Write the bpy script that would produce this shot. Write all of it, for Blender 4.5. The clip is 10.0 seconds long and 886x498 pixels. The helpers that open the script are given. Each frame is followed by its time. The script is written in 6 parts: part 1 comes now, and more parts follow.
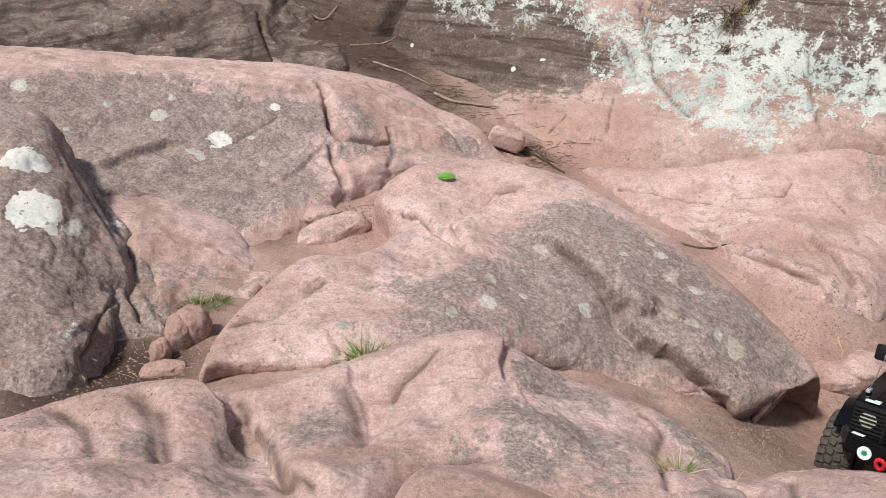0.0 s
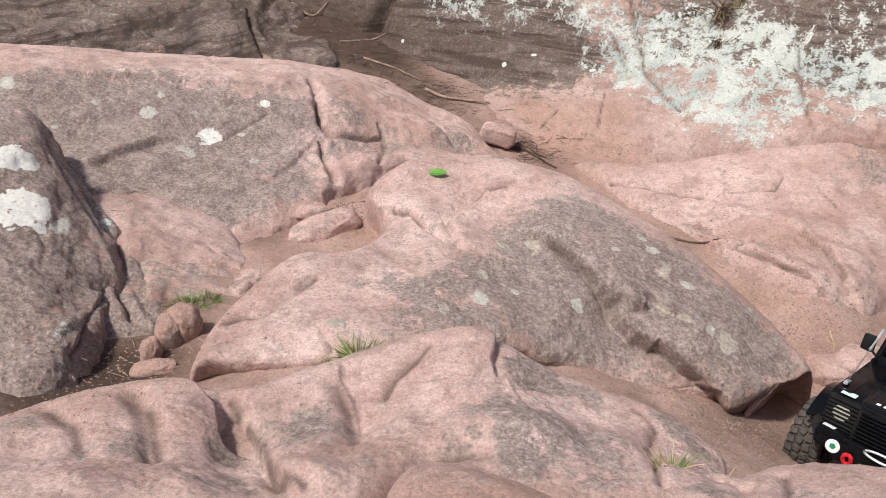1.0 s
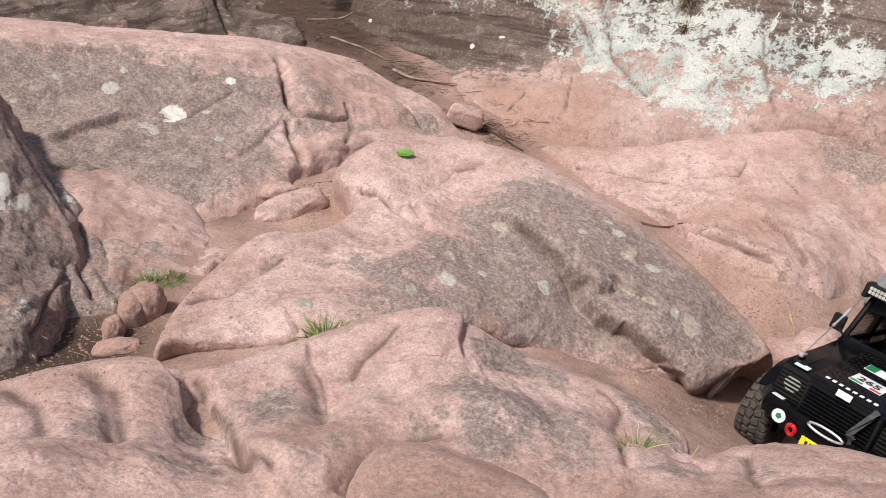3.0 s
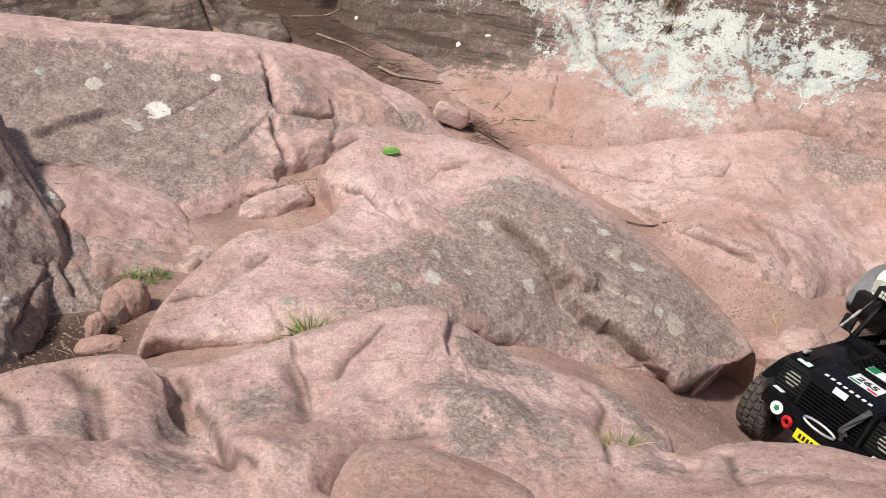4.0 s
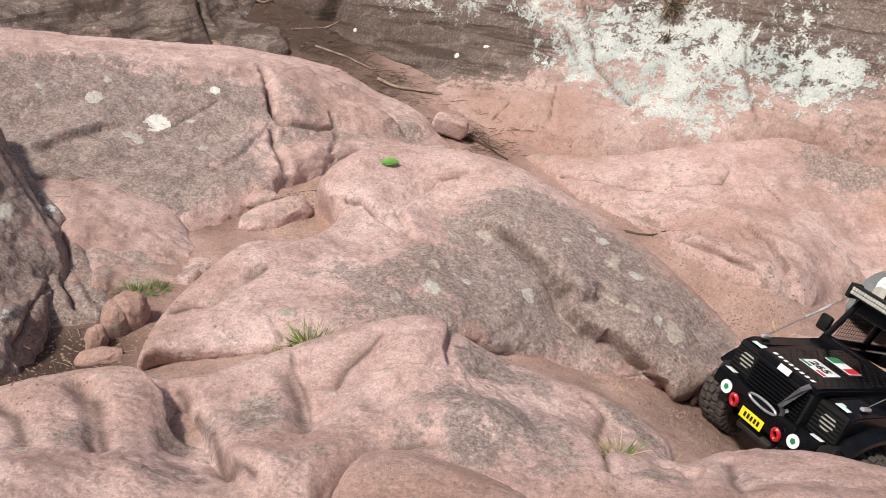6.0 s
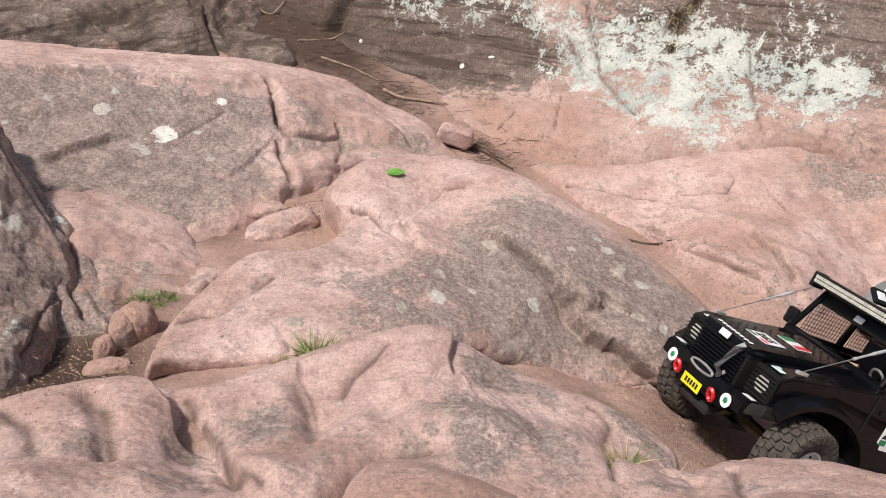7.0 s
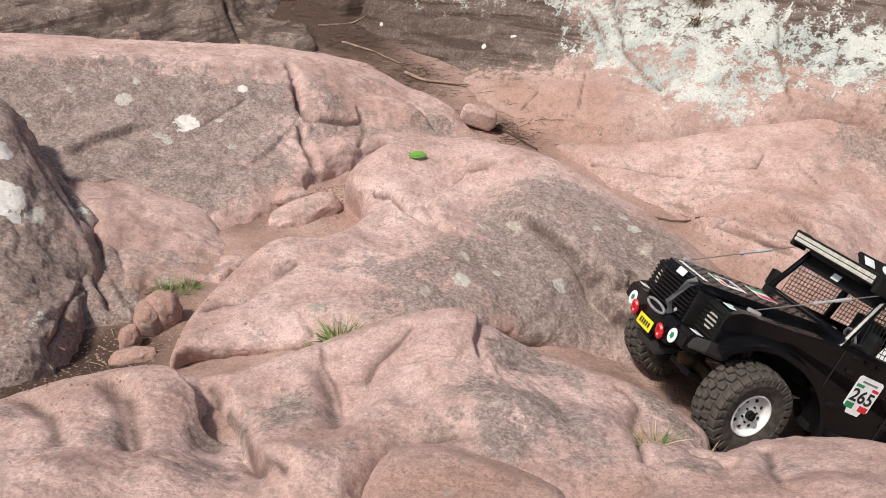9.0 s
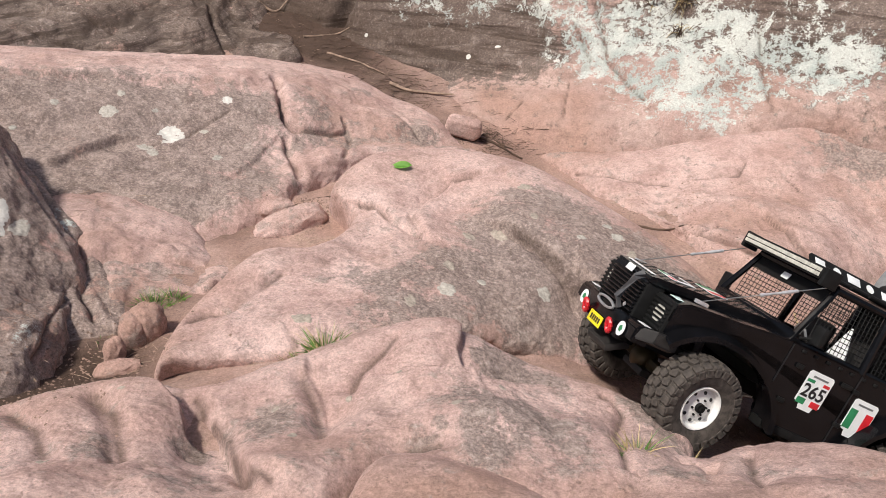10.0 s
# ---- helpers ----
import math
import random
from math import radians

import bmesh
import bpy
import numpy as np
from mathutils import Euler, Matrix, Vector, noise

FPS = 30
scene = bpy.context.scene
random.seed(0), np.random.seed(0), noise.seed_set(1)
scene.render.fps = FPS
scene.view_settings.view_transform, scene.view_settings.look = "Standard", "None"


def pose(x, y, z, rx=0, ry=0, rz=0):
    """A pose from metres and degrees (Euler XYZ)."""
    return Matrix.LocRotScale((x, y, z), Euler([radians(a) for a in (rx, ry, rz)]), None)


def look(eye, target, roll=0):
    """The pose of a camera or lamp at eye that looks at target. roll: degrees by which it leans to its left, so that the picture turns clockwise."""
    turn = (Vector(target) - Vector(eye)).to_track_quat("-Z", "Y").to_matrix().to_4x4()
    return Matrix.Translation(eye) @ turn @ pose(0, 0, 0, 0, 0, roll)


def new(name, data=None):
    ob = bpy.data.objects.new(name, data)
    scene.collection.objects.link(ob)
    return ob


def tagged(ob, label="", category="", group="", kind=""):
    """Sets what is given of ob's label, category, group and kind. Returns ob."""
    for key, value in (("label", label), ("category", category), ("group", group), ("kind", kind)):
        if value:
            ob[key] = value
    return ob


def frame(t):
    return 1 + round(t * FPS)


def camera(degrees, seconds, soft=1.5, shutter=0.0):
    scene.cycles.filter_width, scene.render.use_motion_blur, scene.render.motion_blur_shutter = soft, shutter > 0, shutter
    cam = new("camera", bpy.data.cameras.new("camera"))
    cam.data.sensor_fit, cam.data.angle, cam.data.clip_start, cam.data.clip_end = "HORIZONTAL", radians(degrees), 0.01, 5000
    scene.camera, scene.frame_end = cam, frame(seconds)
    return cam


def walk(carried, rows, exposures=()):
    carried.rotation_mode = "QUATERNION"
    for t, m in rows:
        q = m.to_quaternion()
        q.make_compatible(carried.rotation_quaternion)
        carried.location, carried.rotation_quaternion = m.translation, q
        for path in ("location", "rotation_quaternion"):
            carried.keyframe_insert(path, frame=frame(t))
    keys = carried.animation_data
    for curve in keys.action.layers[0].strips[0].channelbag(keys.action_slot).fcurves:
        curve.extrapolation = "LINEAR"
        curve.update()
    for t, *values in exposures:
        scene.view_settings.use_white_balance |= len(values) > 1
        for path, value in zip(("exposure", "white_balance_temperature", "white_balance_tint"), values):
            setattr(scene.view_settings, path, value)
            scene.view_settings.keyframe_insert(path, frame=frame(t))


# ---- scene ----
# A boulder gully of pink sandstone with a scale-model crawler climbing out of it.
import functools
from mathutils.bvhtree import BVHTree

cam = camera(52.5, 10.0, soft=0.7)
PATH = [
    (0, pose(0.0000, 0.0000, 0.8000, 60.000, -0.000, 0.000)),
    (0.5, pose(0.0009, 0.0022, 0.7990, 60.161, -0.138, -0.546)),
    (1, pose(0.0014, 0.0044, 0.7977, 59.754, 0.071, -0.592)),
    (1.5, pose(0.0010, 0.0060, 0.7960, 59.150, 0.041, -0.581)),
    (2, pose(-0.0048, 0.0065, 0.7931, 58.681, -0.641, -0.996)),
    (2.5, pose(-0.0036, 0.0052, 0.7932, 58.732, -1.115, -1.642)),
    (4, pose(-0.0049, 0.0059, 0.7938, 58.579, -2.292, -2.988)),
    (4.5, pose(-0.0041, 0.0045, 0.7946, 58.837, -2.144, -3.008)),
    (5, pose(-0.0036, 0.0016, 0.7967, 59.009, -2.061, -3.053)),
    (5.5, pose(-0.0022, 0.0036, 0.7941, 59.107, -1.933, -3.139)),
    (7, pose(-0.0007, -0.0028, 0.7976, 59.894, -1.555, -2.862)),
    (7.5, pose(0.0000, -0.0019, 0.7995, 60.128, -1.118, -2.331)),
    (8, pose(0.0021, 0.0013, 0.7969, 59.698, -0.439, -1.862)),
    (8.5, pose(0.0048, 0.0056, 0.7918, 59.184, 0.169, -1.769)),
    (9, pose(0.0082, 0.0075, 0.7893, 58.845, 0.507, -1.934)),
    (9.5, pose(0.0099, 0.0042, 0.7912, 59.036, 0.528, -2.405)),
    (10, pose(0.0123, 0.0029, 0.7921, 59.451, 0.424, -2.805)),
]
walk(cam, PATH, [(0.0, 0.0, 6300, 7), (2.5, 0.0, 6500, 10), (10.0, 0.0, 6600, 10)])

# ---- sky and sun ----
world = bpy.data.worlds.new("sky")
scene.world = world
world.use_nodes = True
wt = world.node_tree
sky = wt.nodes.new("ShaderNodeTexSky")
sky.sky_type, sky.sun_disc = "NISHITA", False
sky.sun_elevation, sky.sun_rotation = radians(62), radians(229)
sky.air_density, sky.dust_density = 1.0, 4.0
wt.links.new(sky.outputs["Color"], wt.nodes["Background"].inputs["Color"])
wt.nodes["Background"].inputs["Strength"].default_value = 0.092
sun = new("sun", bpy.data.lights.new("sun", "SUN"))
sun.data.energy, sun.data.angle, sun.data.color = 4.1, radians(6), (1.0, 0.95, 0.88)
sun.matrix_world = look((-3.6, -3.1, 8.8), (0, 0, 0))


# ---- noise on arrays of points ----
_rng = np.random.RandomState(7)
_perm = _rng.permutation(256)
_perm = np.concatenate([_perm, _perm, _perm])
_grad = _rng.normal(size=(256, 3))
_grad /= np.linalg.norm(_grad, axis=1)[:, None]


def perlin(p):
    i = np.floor(p).astype(int)
    f = p - i
    i &= 255
    u = f * f * f * (f * (f * 6 - 15) + 10)
    total = 0
    for a in (0, 1):
        for b in (0, 1):
            for c in (0, 1):
                h = _perm[_perm[_perm[i[:, 0] + a] + i[:, 1] + b] + i[:, 2] + c]
                d = ((f - (a, b, c)) * _grad[h]).sum(1)
                wx = u[:, 0] if a else 1 - u[:, 0]
                wy = u[:, 1] if b else 1 - u[:, 1]
                wz = u[:, 2] if c else 1 - u[:, 2]
                total = total + d * wx * wy * wz
    return total


def fractal(p, octaves=4, gain=0.5):
    total, amp = 0, 1.0
    for k in range(octaves):
        total = total + amp * perlin(p * 2 ** k + 17.3 * k)
        amp *= gain
    return total


def smooth(a, b, x):
    t = np.clip((x - a) / (b - a), 0, 1)
    return t * t * (3 - 2 * t)


# ---- material helpers ----
def material(name):
    m = bpy.data.materials.new(name)
    m.use_nodes = True
    return m, m.node_tree.nodes, m.node_tree.links


def mix(nodes, links, fac, a, b, mode="MIX"):
    n = nodes.new("ShaderNodeMix")
    n.data_type, n.blend_type = "RGBA", mode
    for socket, value in ((n.inputs[0], fac), (n.inputs[6], a), (n.inputs[7], b)):
        if isinstance(value, bpy.types.NodeSocket):
            links.new(value, socket)
        elif isinstance(value, (int, float)):
            socket.default_value = value
        else:
            socket.default_value = (*value, 1)
    return n.outputs[2]


def calc(nodes, links, op, a, b=0.0, clamp=False):
    n = nodes.new("ShaderNodeMath")
    n.operation, n.use_clamp = op, clamp
    for socket, value in zip(n.inputs, (a, b)):
        if isinstance(value, bpy.types.NodeSocket):
            links.new(value, socket)
        else:
            socket.default_value = value
    return n.outputs[0]


def ramp(nodes, links, value, lo, hi):
    n = nodes.new("ShaderNodeMapRange")
    n.interpolation_type = "SMOOTHSTEP"
    links.new(value, n.inputs[0])
    n.inputs[1].default_value, n.inputs[2].default_value = lo, hi
    return n.outputs[0]


def grain(nodes, links, coord, scale, detail=4, rough=0.55, distort=0.0):
    n = nodes.new("ShaderNodeTexNoise")
    links.new(coord, n.inputs["Vector"])
    n.inputs["Scale"].default_value, n.inputs["Detail"].default_value = scale, detail
    n.inputs["Roughness"].default_value, n.inputs["Distortion"].default_value = rough, distort
    return n.outputs[0]


def attribute(nodes, name):
    n = nodes.new("ShaderNodeAttribute")
    n.attribute_name = name
    return n.outputs["Fac"]


def bumped(nodes, links, height, strength, distance, normal=None):
    n = nodes.new("ShaderNodeBump")
    n.inputs["Strength"].default_value, n.inputs["Distance"].default_value = strength, distance
    links.new(height, n.inputs["Height"])
    if normal is not None:
        links.new(normal, n.inputs["Normal"])
    return n.outputs[0]


def sandstone(name, pink=(0.48, 0.322, 0.288), pale=(0.66, 0.485, 0.445), grey=(0.148, 0.119, 0.106), layers=0.0):
    """Pink sandstone. The attributes grey (weathered crust), white (pale crust lichen) and rust lie on it as stains."""
    m, nodes, links = material(name)
    bsdf = nodes["Principled BSDF"]
    co = nodes.new("ShaderNodeTexCoord").outputs["Object"]
    mid = grain(nodes, links, co, 60, 5, 0.65)
    blot = grain(nodes, links, co, 9, 6, 0.6, 0.3)
    wide = grain(nodes, links, co, 2.6, 4, 0.55)
    crumb = grain(nodes, links, co, 34, 9, 0.74, 0.2)
    dust = grain(nodes, links, co, 170, 5, 0.8)
    colour = mix(nodes, links, ramp(nodes, links, blot, 0.32, 0.68), pink, pale)
    colour = mix(nodes, links, ramp(nodes, links, wide, 0.45, 0.72), colour, (0.42, 0.265, 0.215))
    spot = grain(nodes, links, co, 24, 5, 0.7)
    colour = mix(nodes, links, calc(nodes, links, "MULTIPLY", ramp(nodes, links, spot, 0.50, 0.66), 0.36), colour, (0.235, 0.16, 0.13))
    colour = mix(nodes, links, calc(nodes, links, "MULTIPLY", ramp(nodes, links, mid, 0.50, 0.70), 0.4), colour, (0.25, 0.175, 0.14))
    # grey crust, patchy, with pink rubbed through
    patch = calc(nodes, links, "ADD", attribute(nodes, "grey"), calc(nodes, links, "MULTIPLY", calc(nodes, links, "SUBTRACT", blot, 0.5), 1.3))
    patch = calc(nodes, links, "ADD", patch, calc(nodes, links, "MULTIPLY", calc(nodes, links, "SUBTRACT", crumb, 0.5), 3.2))
    crust = ramp(nodes, links, patch, 0.22, 0.62)
    gcol = mix(nodes, links, ramp(nodes, links, calc(nodes, links, "ADD", calc(nodes, links, "MULTIPLY", crumb, 0.5), calc(nodes, links, "MULTIPLY", dust, 0.5)), 0.40, 0.60), grey, tuple(2.5 * c for c in grey))
    pale_spots = ramp(nodes, links, grain(nodes, links, co, 21, 8, 0.72, 0.5), 0.56, 0.66)
    gcol = mix(nodes, links, calc(nodes, links, "MULTIPLY", pale_spots, 0.55), gcol, (0.46, 0.39, 0.35))
    gcol = mix(nodes, links, calc(nodes, links, "MULTIPLY", ramp(nodes, links, dust, 0.58, 0.68), 0.7), gcol, (0.52, 0.45, 0.41))
    colour = mix(nodes, links, calc(nodes, links, "MULTIPLY", crust, 0.84), colour, gcol)
    if layers:
        stretch = nodes.new("ShaderNodeMapping")
        stretch.inputs["Scale"].default_value = (1.5, 1.5, 26)
        links.new(co, stretch.inputs["Vector"])
        lay = grain(nodes, links, stretch.outputs[0], 2.2, 5, 0.6, 0.4)
        colour = mix(nodes, links, calc(nodes, links, "MULTIPLY", ramp(nodes, links, lay, 0.46, 0.60), calc(nodes, links, "MULTIPLY", calc(nodes, links, "ADD", attribute(nodes, "grey"), 0.04, True), layers)), colour, (0.07, 0.05, 0.04))
    # pale crust lichen
    wpatch = calc(nodes, links, "ADD", attribute(nodes, "white"), calc(nodes, links, "MULTIPLY", calc(nodes, links, "SUBTRACT", crumb, 0.5), 3.6))
    wpatch = calc(nodes, links, "ADD", wpatch, calc(nodes, links, "MULTIPLY", calc(nodes, links, "SUBTRACT", blot, 0.5), 1.5))
    wpatch = calc(nodes, links, "ADD", wpatch, calc(nodes, links, "MULTIPLY", calc(nodes, links, "SUBTRACT", dust, 0.5), 1.6))
    whit = calc(nodes, links, "MULTIPLY", ramp(nodes, links, wpatch, 0.48, 0.72), ramp(nodes, links, attribute(nodes, "white"), 0.06, 0.25))
    wcol = mix(nodes, links, ramp(nodes, links, blot, 0.40, 0.60), (0.40, 0.44, 0.415), (0.56, 0.575, 0.535))
    colour = mix(nodes, links, whit, colour, wcol)
    # brown soil, and shade painted into cracks and below the overhang
    colour = mix(nodes, links, calc(nodes, links, "MULTIPLY", attribute(nodes, "soil_shade"), 0.85), colour, (0.062, 0.040, 0.029))
    pits = calc(nodes, links, "MULTIPLY", ramp(nodes, links, grain(nodes, links, co, 105, 4, 0.75), 0.57, 0.70), 0.55)
    colour = mix(nodes, links, pits, colour, (0.17, 0.115, 0.09))
    salt = calc(nodes, links, "ADD", 0.62, calc(nodes, links, "MULTIPLY", ramp(nodes, links, grain(nodes, links, co, 330, 4, 0.85), 0.30, 0.70), 0.50))
    salt = calc(nodes, links, "ADD", salt, calc(nodes, links, "MULTIPLY", ramp(nodes, links, dust, 0.30, 0.70), 0.28))
    grey_salt = nodes.new("ShaderNodeCombineColor")
    for k in range(3):
        links.new(salt, grey_salt.inputs[k])
    colour = mix(nodes, links, 1.0, colour, grey_salt.outputs[0], "MULTIPLY")
    links.new(colour, bsdf.inputs["Base Color"])
    bsdf.inputs["Roughness"].default_value = 0.9
    bsdf.inputs["Specular IOR Level"].default_value = 0.25
    n1 = bumped(nodes, links, crumb, 0.6, 0.013)
    n2 = bumped(nodes, links, dust, 0.6, 0.0030, n1)
    links.new(n2, bsdf.inputs["Normal"])
    return m


def plain(name, colour, rough=0.5, metal=0.0, vary=0.15, scale=90, bump=0.0):
    """A painted, moulded or plant surface with slight wear."""
    m, nodes, links = material(name)
    bsdf = nodes["Principled BSDF"]
    co = nodes.new("ShaderNodeTexCoord").outputs["Object"]
    n = grain(nodes, links, co, scale, 4, 0.6)
    links.new(mix(nodes, links, ramp(nodes, links, n, 0.3, 0.7), tuple(c * (1 - vary) for c in colour), tuple(min(1, c * (1 + vary)) for c in colour)), bsdf.inputs["Base Color"])
    r = nodes.new("ShaderNodeMapRange")
    links.new(n, r.inputs[0])
    r.inputs[3].default_value, r.inputs[4].default_value = max(0.02, rough - 0.1), min(1, rough + 0.1)
    links.new(r.outputs[0], bsdf.inputs["Roughness"])
    bsdf.inputs["Metallic"].default_value = metal
    if bump:
        links.new(bumped(nodes, links, n, 0.4, bump), bsdf.inputs["Normal"])
    return m


STONE = sandstone("sandstone")
STONE_LAYERED = sandstone("layered_sandstone", (0.42, 0.285, 0.25), (0.56, 0.42, 0.375), (0.072, 0.059, 0.050), layers=0.9)
SAND = sandstone("sand", (0.35, 0.225, 0.185), (0.46, 0.315, 0.27), (0.17, 0.12, 0.095))


# ---- rock building ----
def spline(points, count):
    """A smooth curve through the first axis of an array of control points, unevenly spaced."""
    h = np.sqrt(np.linalg.norm(np.diff(points, axis=0), axis=-1).reshape(len(points) - 1, -1).mean(1) + 1e-9)
    knots = np.concatenate([[0], np.cumsum(h)])
    h = h.reshape((-1,) + (1,) * (points.ndim - 1))
    slope = np.diff(points, axis=0) / h
    m = np.concatenate([slope[:1], (slope[:-1] * h[1:] + slope[1:] * h[:-1]) / (h[1:] + h[:-1]), slope[-1:]])
    s = np.linspace(0, knots[-1] * (1 - 1e-9), count)
    k = np.clip(np.searchsorted(knots, s, side="right") - 1, 0, len(points) - 2)
    t = ((s - knots[k]) / (knots[k + 1] - knots[k])).reshape((-1,) + (1,) * (points.ndim - 1))
    t2, t3 = t * t, t * t * t
    return (2 * t3 - 3 * t2 + 1) * points[k] + (t3 - 2 * t2 + t) * h[k] * m[k] + (3 * t2 - 2 * t3) * points[k + 1] + (t3 - t2) * h[k] * m[k + 1]


def row_number(points, count):
    """For each of count samples of spline(), the control row that it lies at."""
    h = np.sqrt(np.linalg.norm(np.diff(points, axis=0), axis=-1).reshape(len(points) - 1, -1).mean(1) + 1e-9)
    knots = np.concatenate([[0], np.cumsum(h)])
    return np.interp(np.linspace(0, knots[-1], count), knots, np.arange(len(points)))


def near_line(p, line):
    """Distance from points to a polyline."""
    best = np.full(len(p), 9.0)
    line = np.array(line, float)
    for a, b in zip(line[:-1], line[1:]):
        ab = b - a
        t = np.clip(((p - a) @ ab) / (ab @ ab), 0, 1)
        best = np.minimum(best, np.linalg.norm(p - a - t[:, None] * ab, axis=1))
    return best


def stained(p, spots):
    """Soft sum of round stains (x, y, z, radius, weight)."""
    total = np.zeros(len(p))
    for x, y, z, r, w in spots:
        total += w * np.exp(-(((p - (x, y, z)) / r) ** 2).sum(1))
    return total


TREES = {}


def sheet(name, grid, mat, kind, label, category, plainly=None, grey=(), white=(), soil_shade=(), base=(0, 0, 0), cracks=()):
    """A mesh object from a grid of points, with stain attributes."""
    nv, nu = grid.shape[:2]
    p = grid.reshape(-1, 3)
    q = np.arange(nv * nu).reshape(nv, nu)
    faces = np.stack([q[:-1, :-1], q[:-1, 1:], q[1:, 1:], q[1:, :-1]], -1).reshape(-1, 4)
    # face normals must look up or at the open side
    e = np.cross(p[faces[:, 1]] - p[faces[:, 0]], p[faces[:, 3]] - p[faces[:, 0]]).sum(0)
    if e[2] - 0.3 * e[1] < 0:
        faces = faces[:, ::-1]
    me = bpy.data.meshes.new(name)
    me.from_pydata(p.tolist(), [], faces.tolist())
    bare = p if plainly is None else plainly
    for key, spots, const in (("grey", grey, base[0]), ("white", white, base[1]), ("soil_shade", soil_shade, base[2])):
        value = np.clip(stained(bare, spots) + const, 0, 0.74 if key == "white" else 1.1)
        if key == "soil_shade":
            # crack lines darkened: the shade in the grooves is put into the colour
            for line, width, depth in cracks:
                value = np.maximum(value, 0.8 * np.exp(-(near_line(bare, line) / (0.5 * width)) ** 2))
        me.attributes.new(key, "FLOAT", "POINT").data.foreach_set("value", value)
    me.polygons.foreach_set("use_smooth", [True] * len(me.polygons))
    me.materials.append(mat)
    me.update()
    ob = new(name, me)
    TREES[ob.name] = BVHTree.FromPolygons(p.tolist(), faces.tolist())
    return tagged(ob, label, category, "", kind)


def normals(g):
    n = np.cross(np.gradient(g, axis=1), np.gradient(g, axis=0))
    n /= np.linalg.norm(n, axis=2)[..., None] + 1e-12
    if n[..., 2].mean() - 0.3 * n[..., 1].mean() < 0:
        n = -n
    return n


def rock(name, rows, nu, nv, label, mat=None, back=((0, 0.022, -0.034), (0, 0.07, -0.38)), front=(0, -0.05, -0.25), side=0.03,
         swell=0.012, knob=0.006, terrace=0.0, cracks=(), ledges=(), lumps=(), seed=0.0, kind="", category="rock", tip=None, **stains):
    """A boulder from a coarse cage of rows (top to foot): rounded, then weathered with swells, knobs, terraces and cracks."""
    c = np.array(rows, float)

    def outward(edge, inner):
        way = (edge - inner) * (1, 1, 0)
        return way / (np.linalg.norm(way, axis=-1, keepdims=True) + 1e-9)
    out = outward(c[0], c[1]) + (0, 0.35, 0)
    behind = [c[0] + out * abs(b[1]) + (0, 0, b[2]) for b in back]
    c = np.concatenate([[behind[1]], [behind[0]], c, [c[-1] + front]])
    ends = tip or ((0.5 * side, -0.05), (2 * side, -0.30))
    first, last = outward(c[:, 0], c[:, 1]), outward(c[:, -1], c[:, -2])
    c = np.concatenate([(c[:, 0] + 2 * side * first + (0, 0, -0.30))[:, None], (c[:, 0] + 0.5 * side * first + (0, 0, -0.05))[:, None], c,
                        (c[:, -1] + ends[0][0] * last + (0, 0, ends[0][1]))[:, None], (c[:, -1] + ends[1][0] * last + (0, 0, ends[1][1]))[:, None]], axis=1)
    g = spline(c, nv)
    g = spline(g.transpose(1, 0, 2), nu).transpose(1, 0, 2)
    n = normals(g)
    p = g.reshape(-1, 3)
    d = swell * fractal(p * 5 + seed, 3) * 2 + knob * fractal(p * 20 + seed + 5, 3) * 1.3
    ridge = 1 - np.abs(fractal(p * 7 + seed + 11, 3)) * 3
    d -= 0.4 * knob * smooth(0.6, 1.0, ridge)
    d += 0.0012 * perlin(p * 130 + seed) + 0.0022 * np.abs(fractal(p * 42 + seed, 3))
    v = np.repeat(row_number(c, nv), nu)
    calm = 0.25 + 0.75 * np.clip(np.abs(v - 2) / 0.8, 0, 1)
    d *= calm
    if terrace:
        h = p[:, 2] * 22 + 1.6 * fractal(p * (2, 2, 5) + seed, 3)
        step = h - np.floor(h)
        d += terrace * (smooth(0.0, 0.75, step) - smooth(0.85, 1.0, step)) * (0.6 + fractal(p * (4, 4, 9) + 3, 2))
    wob = p + 0.005 * np.stack([perlin(p * 34), perlin(p * 34 + 9), perlin(p * 34 + 21)], 1) if cracks or ledges else p
    for x, y, z, r, h in lumps:
        d += calm * h * 0.006 * np.exp(-(((p - (x, y, z)) / r) ** 2).sum(1))
    for line, raised, reach, height in ledges:
        line, raised = np.array(line, float), np.array(raised, float)
        far, foot = np.full(len(p), 9.0), np.zeros((len(p), 3))
        for a, b in zip(line[:-1], line[1:]):
            t = np.clip(((wob - a) @ (b - a)) / ((b - a) @ (b - a)), 0, 1)
            q = a + t[:, None] * (b - a)
            dist = np.linalg.norm(wob - q, axis=1)
            foot[dist < far] = q[dist < far]
            far = np.minimum(far, dist)
        way = raised - line.mean(0)
        s = ((wob - foot) @ way) / np.linalg.norm(way)
        d += height * (smooth(-0.003, 0.005, s) - 0.5) * np.exp(-(far / reach) ** 2)
    for line, width, depth in cracks:
        d -= depth * np.exp(-(near_line(wob, line) / width) ** 2)
    g = (p + n.reshape(-1, 3) * d[:, None]).reshape(g.shape)
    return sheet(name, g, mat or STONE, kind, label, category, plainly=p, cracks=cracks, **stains)


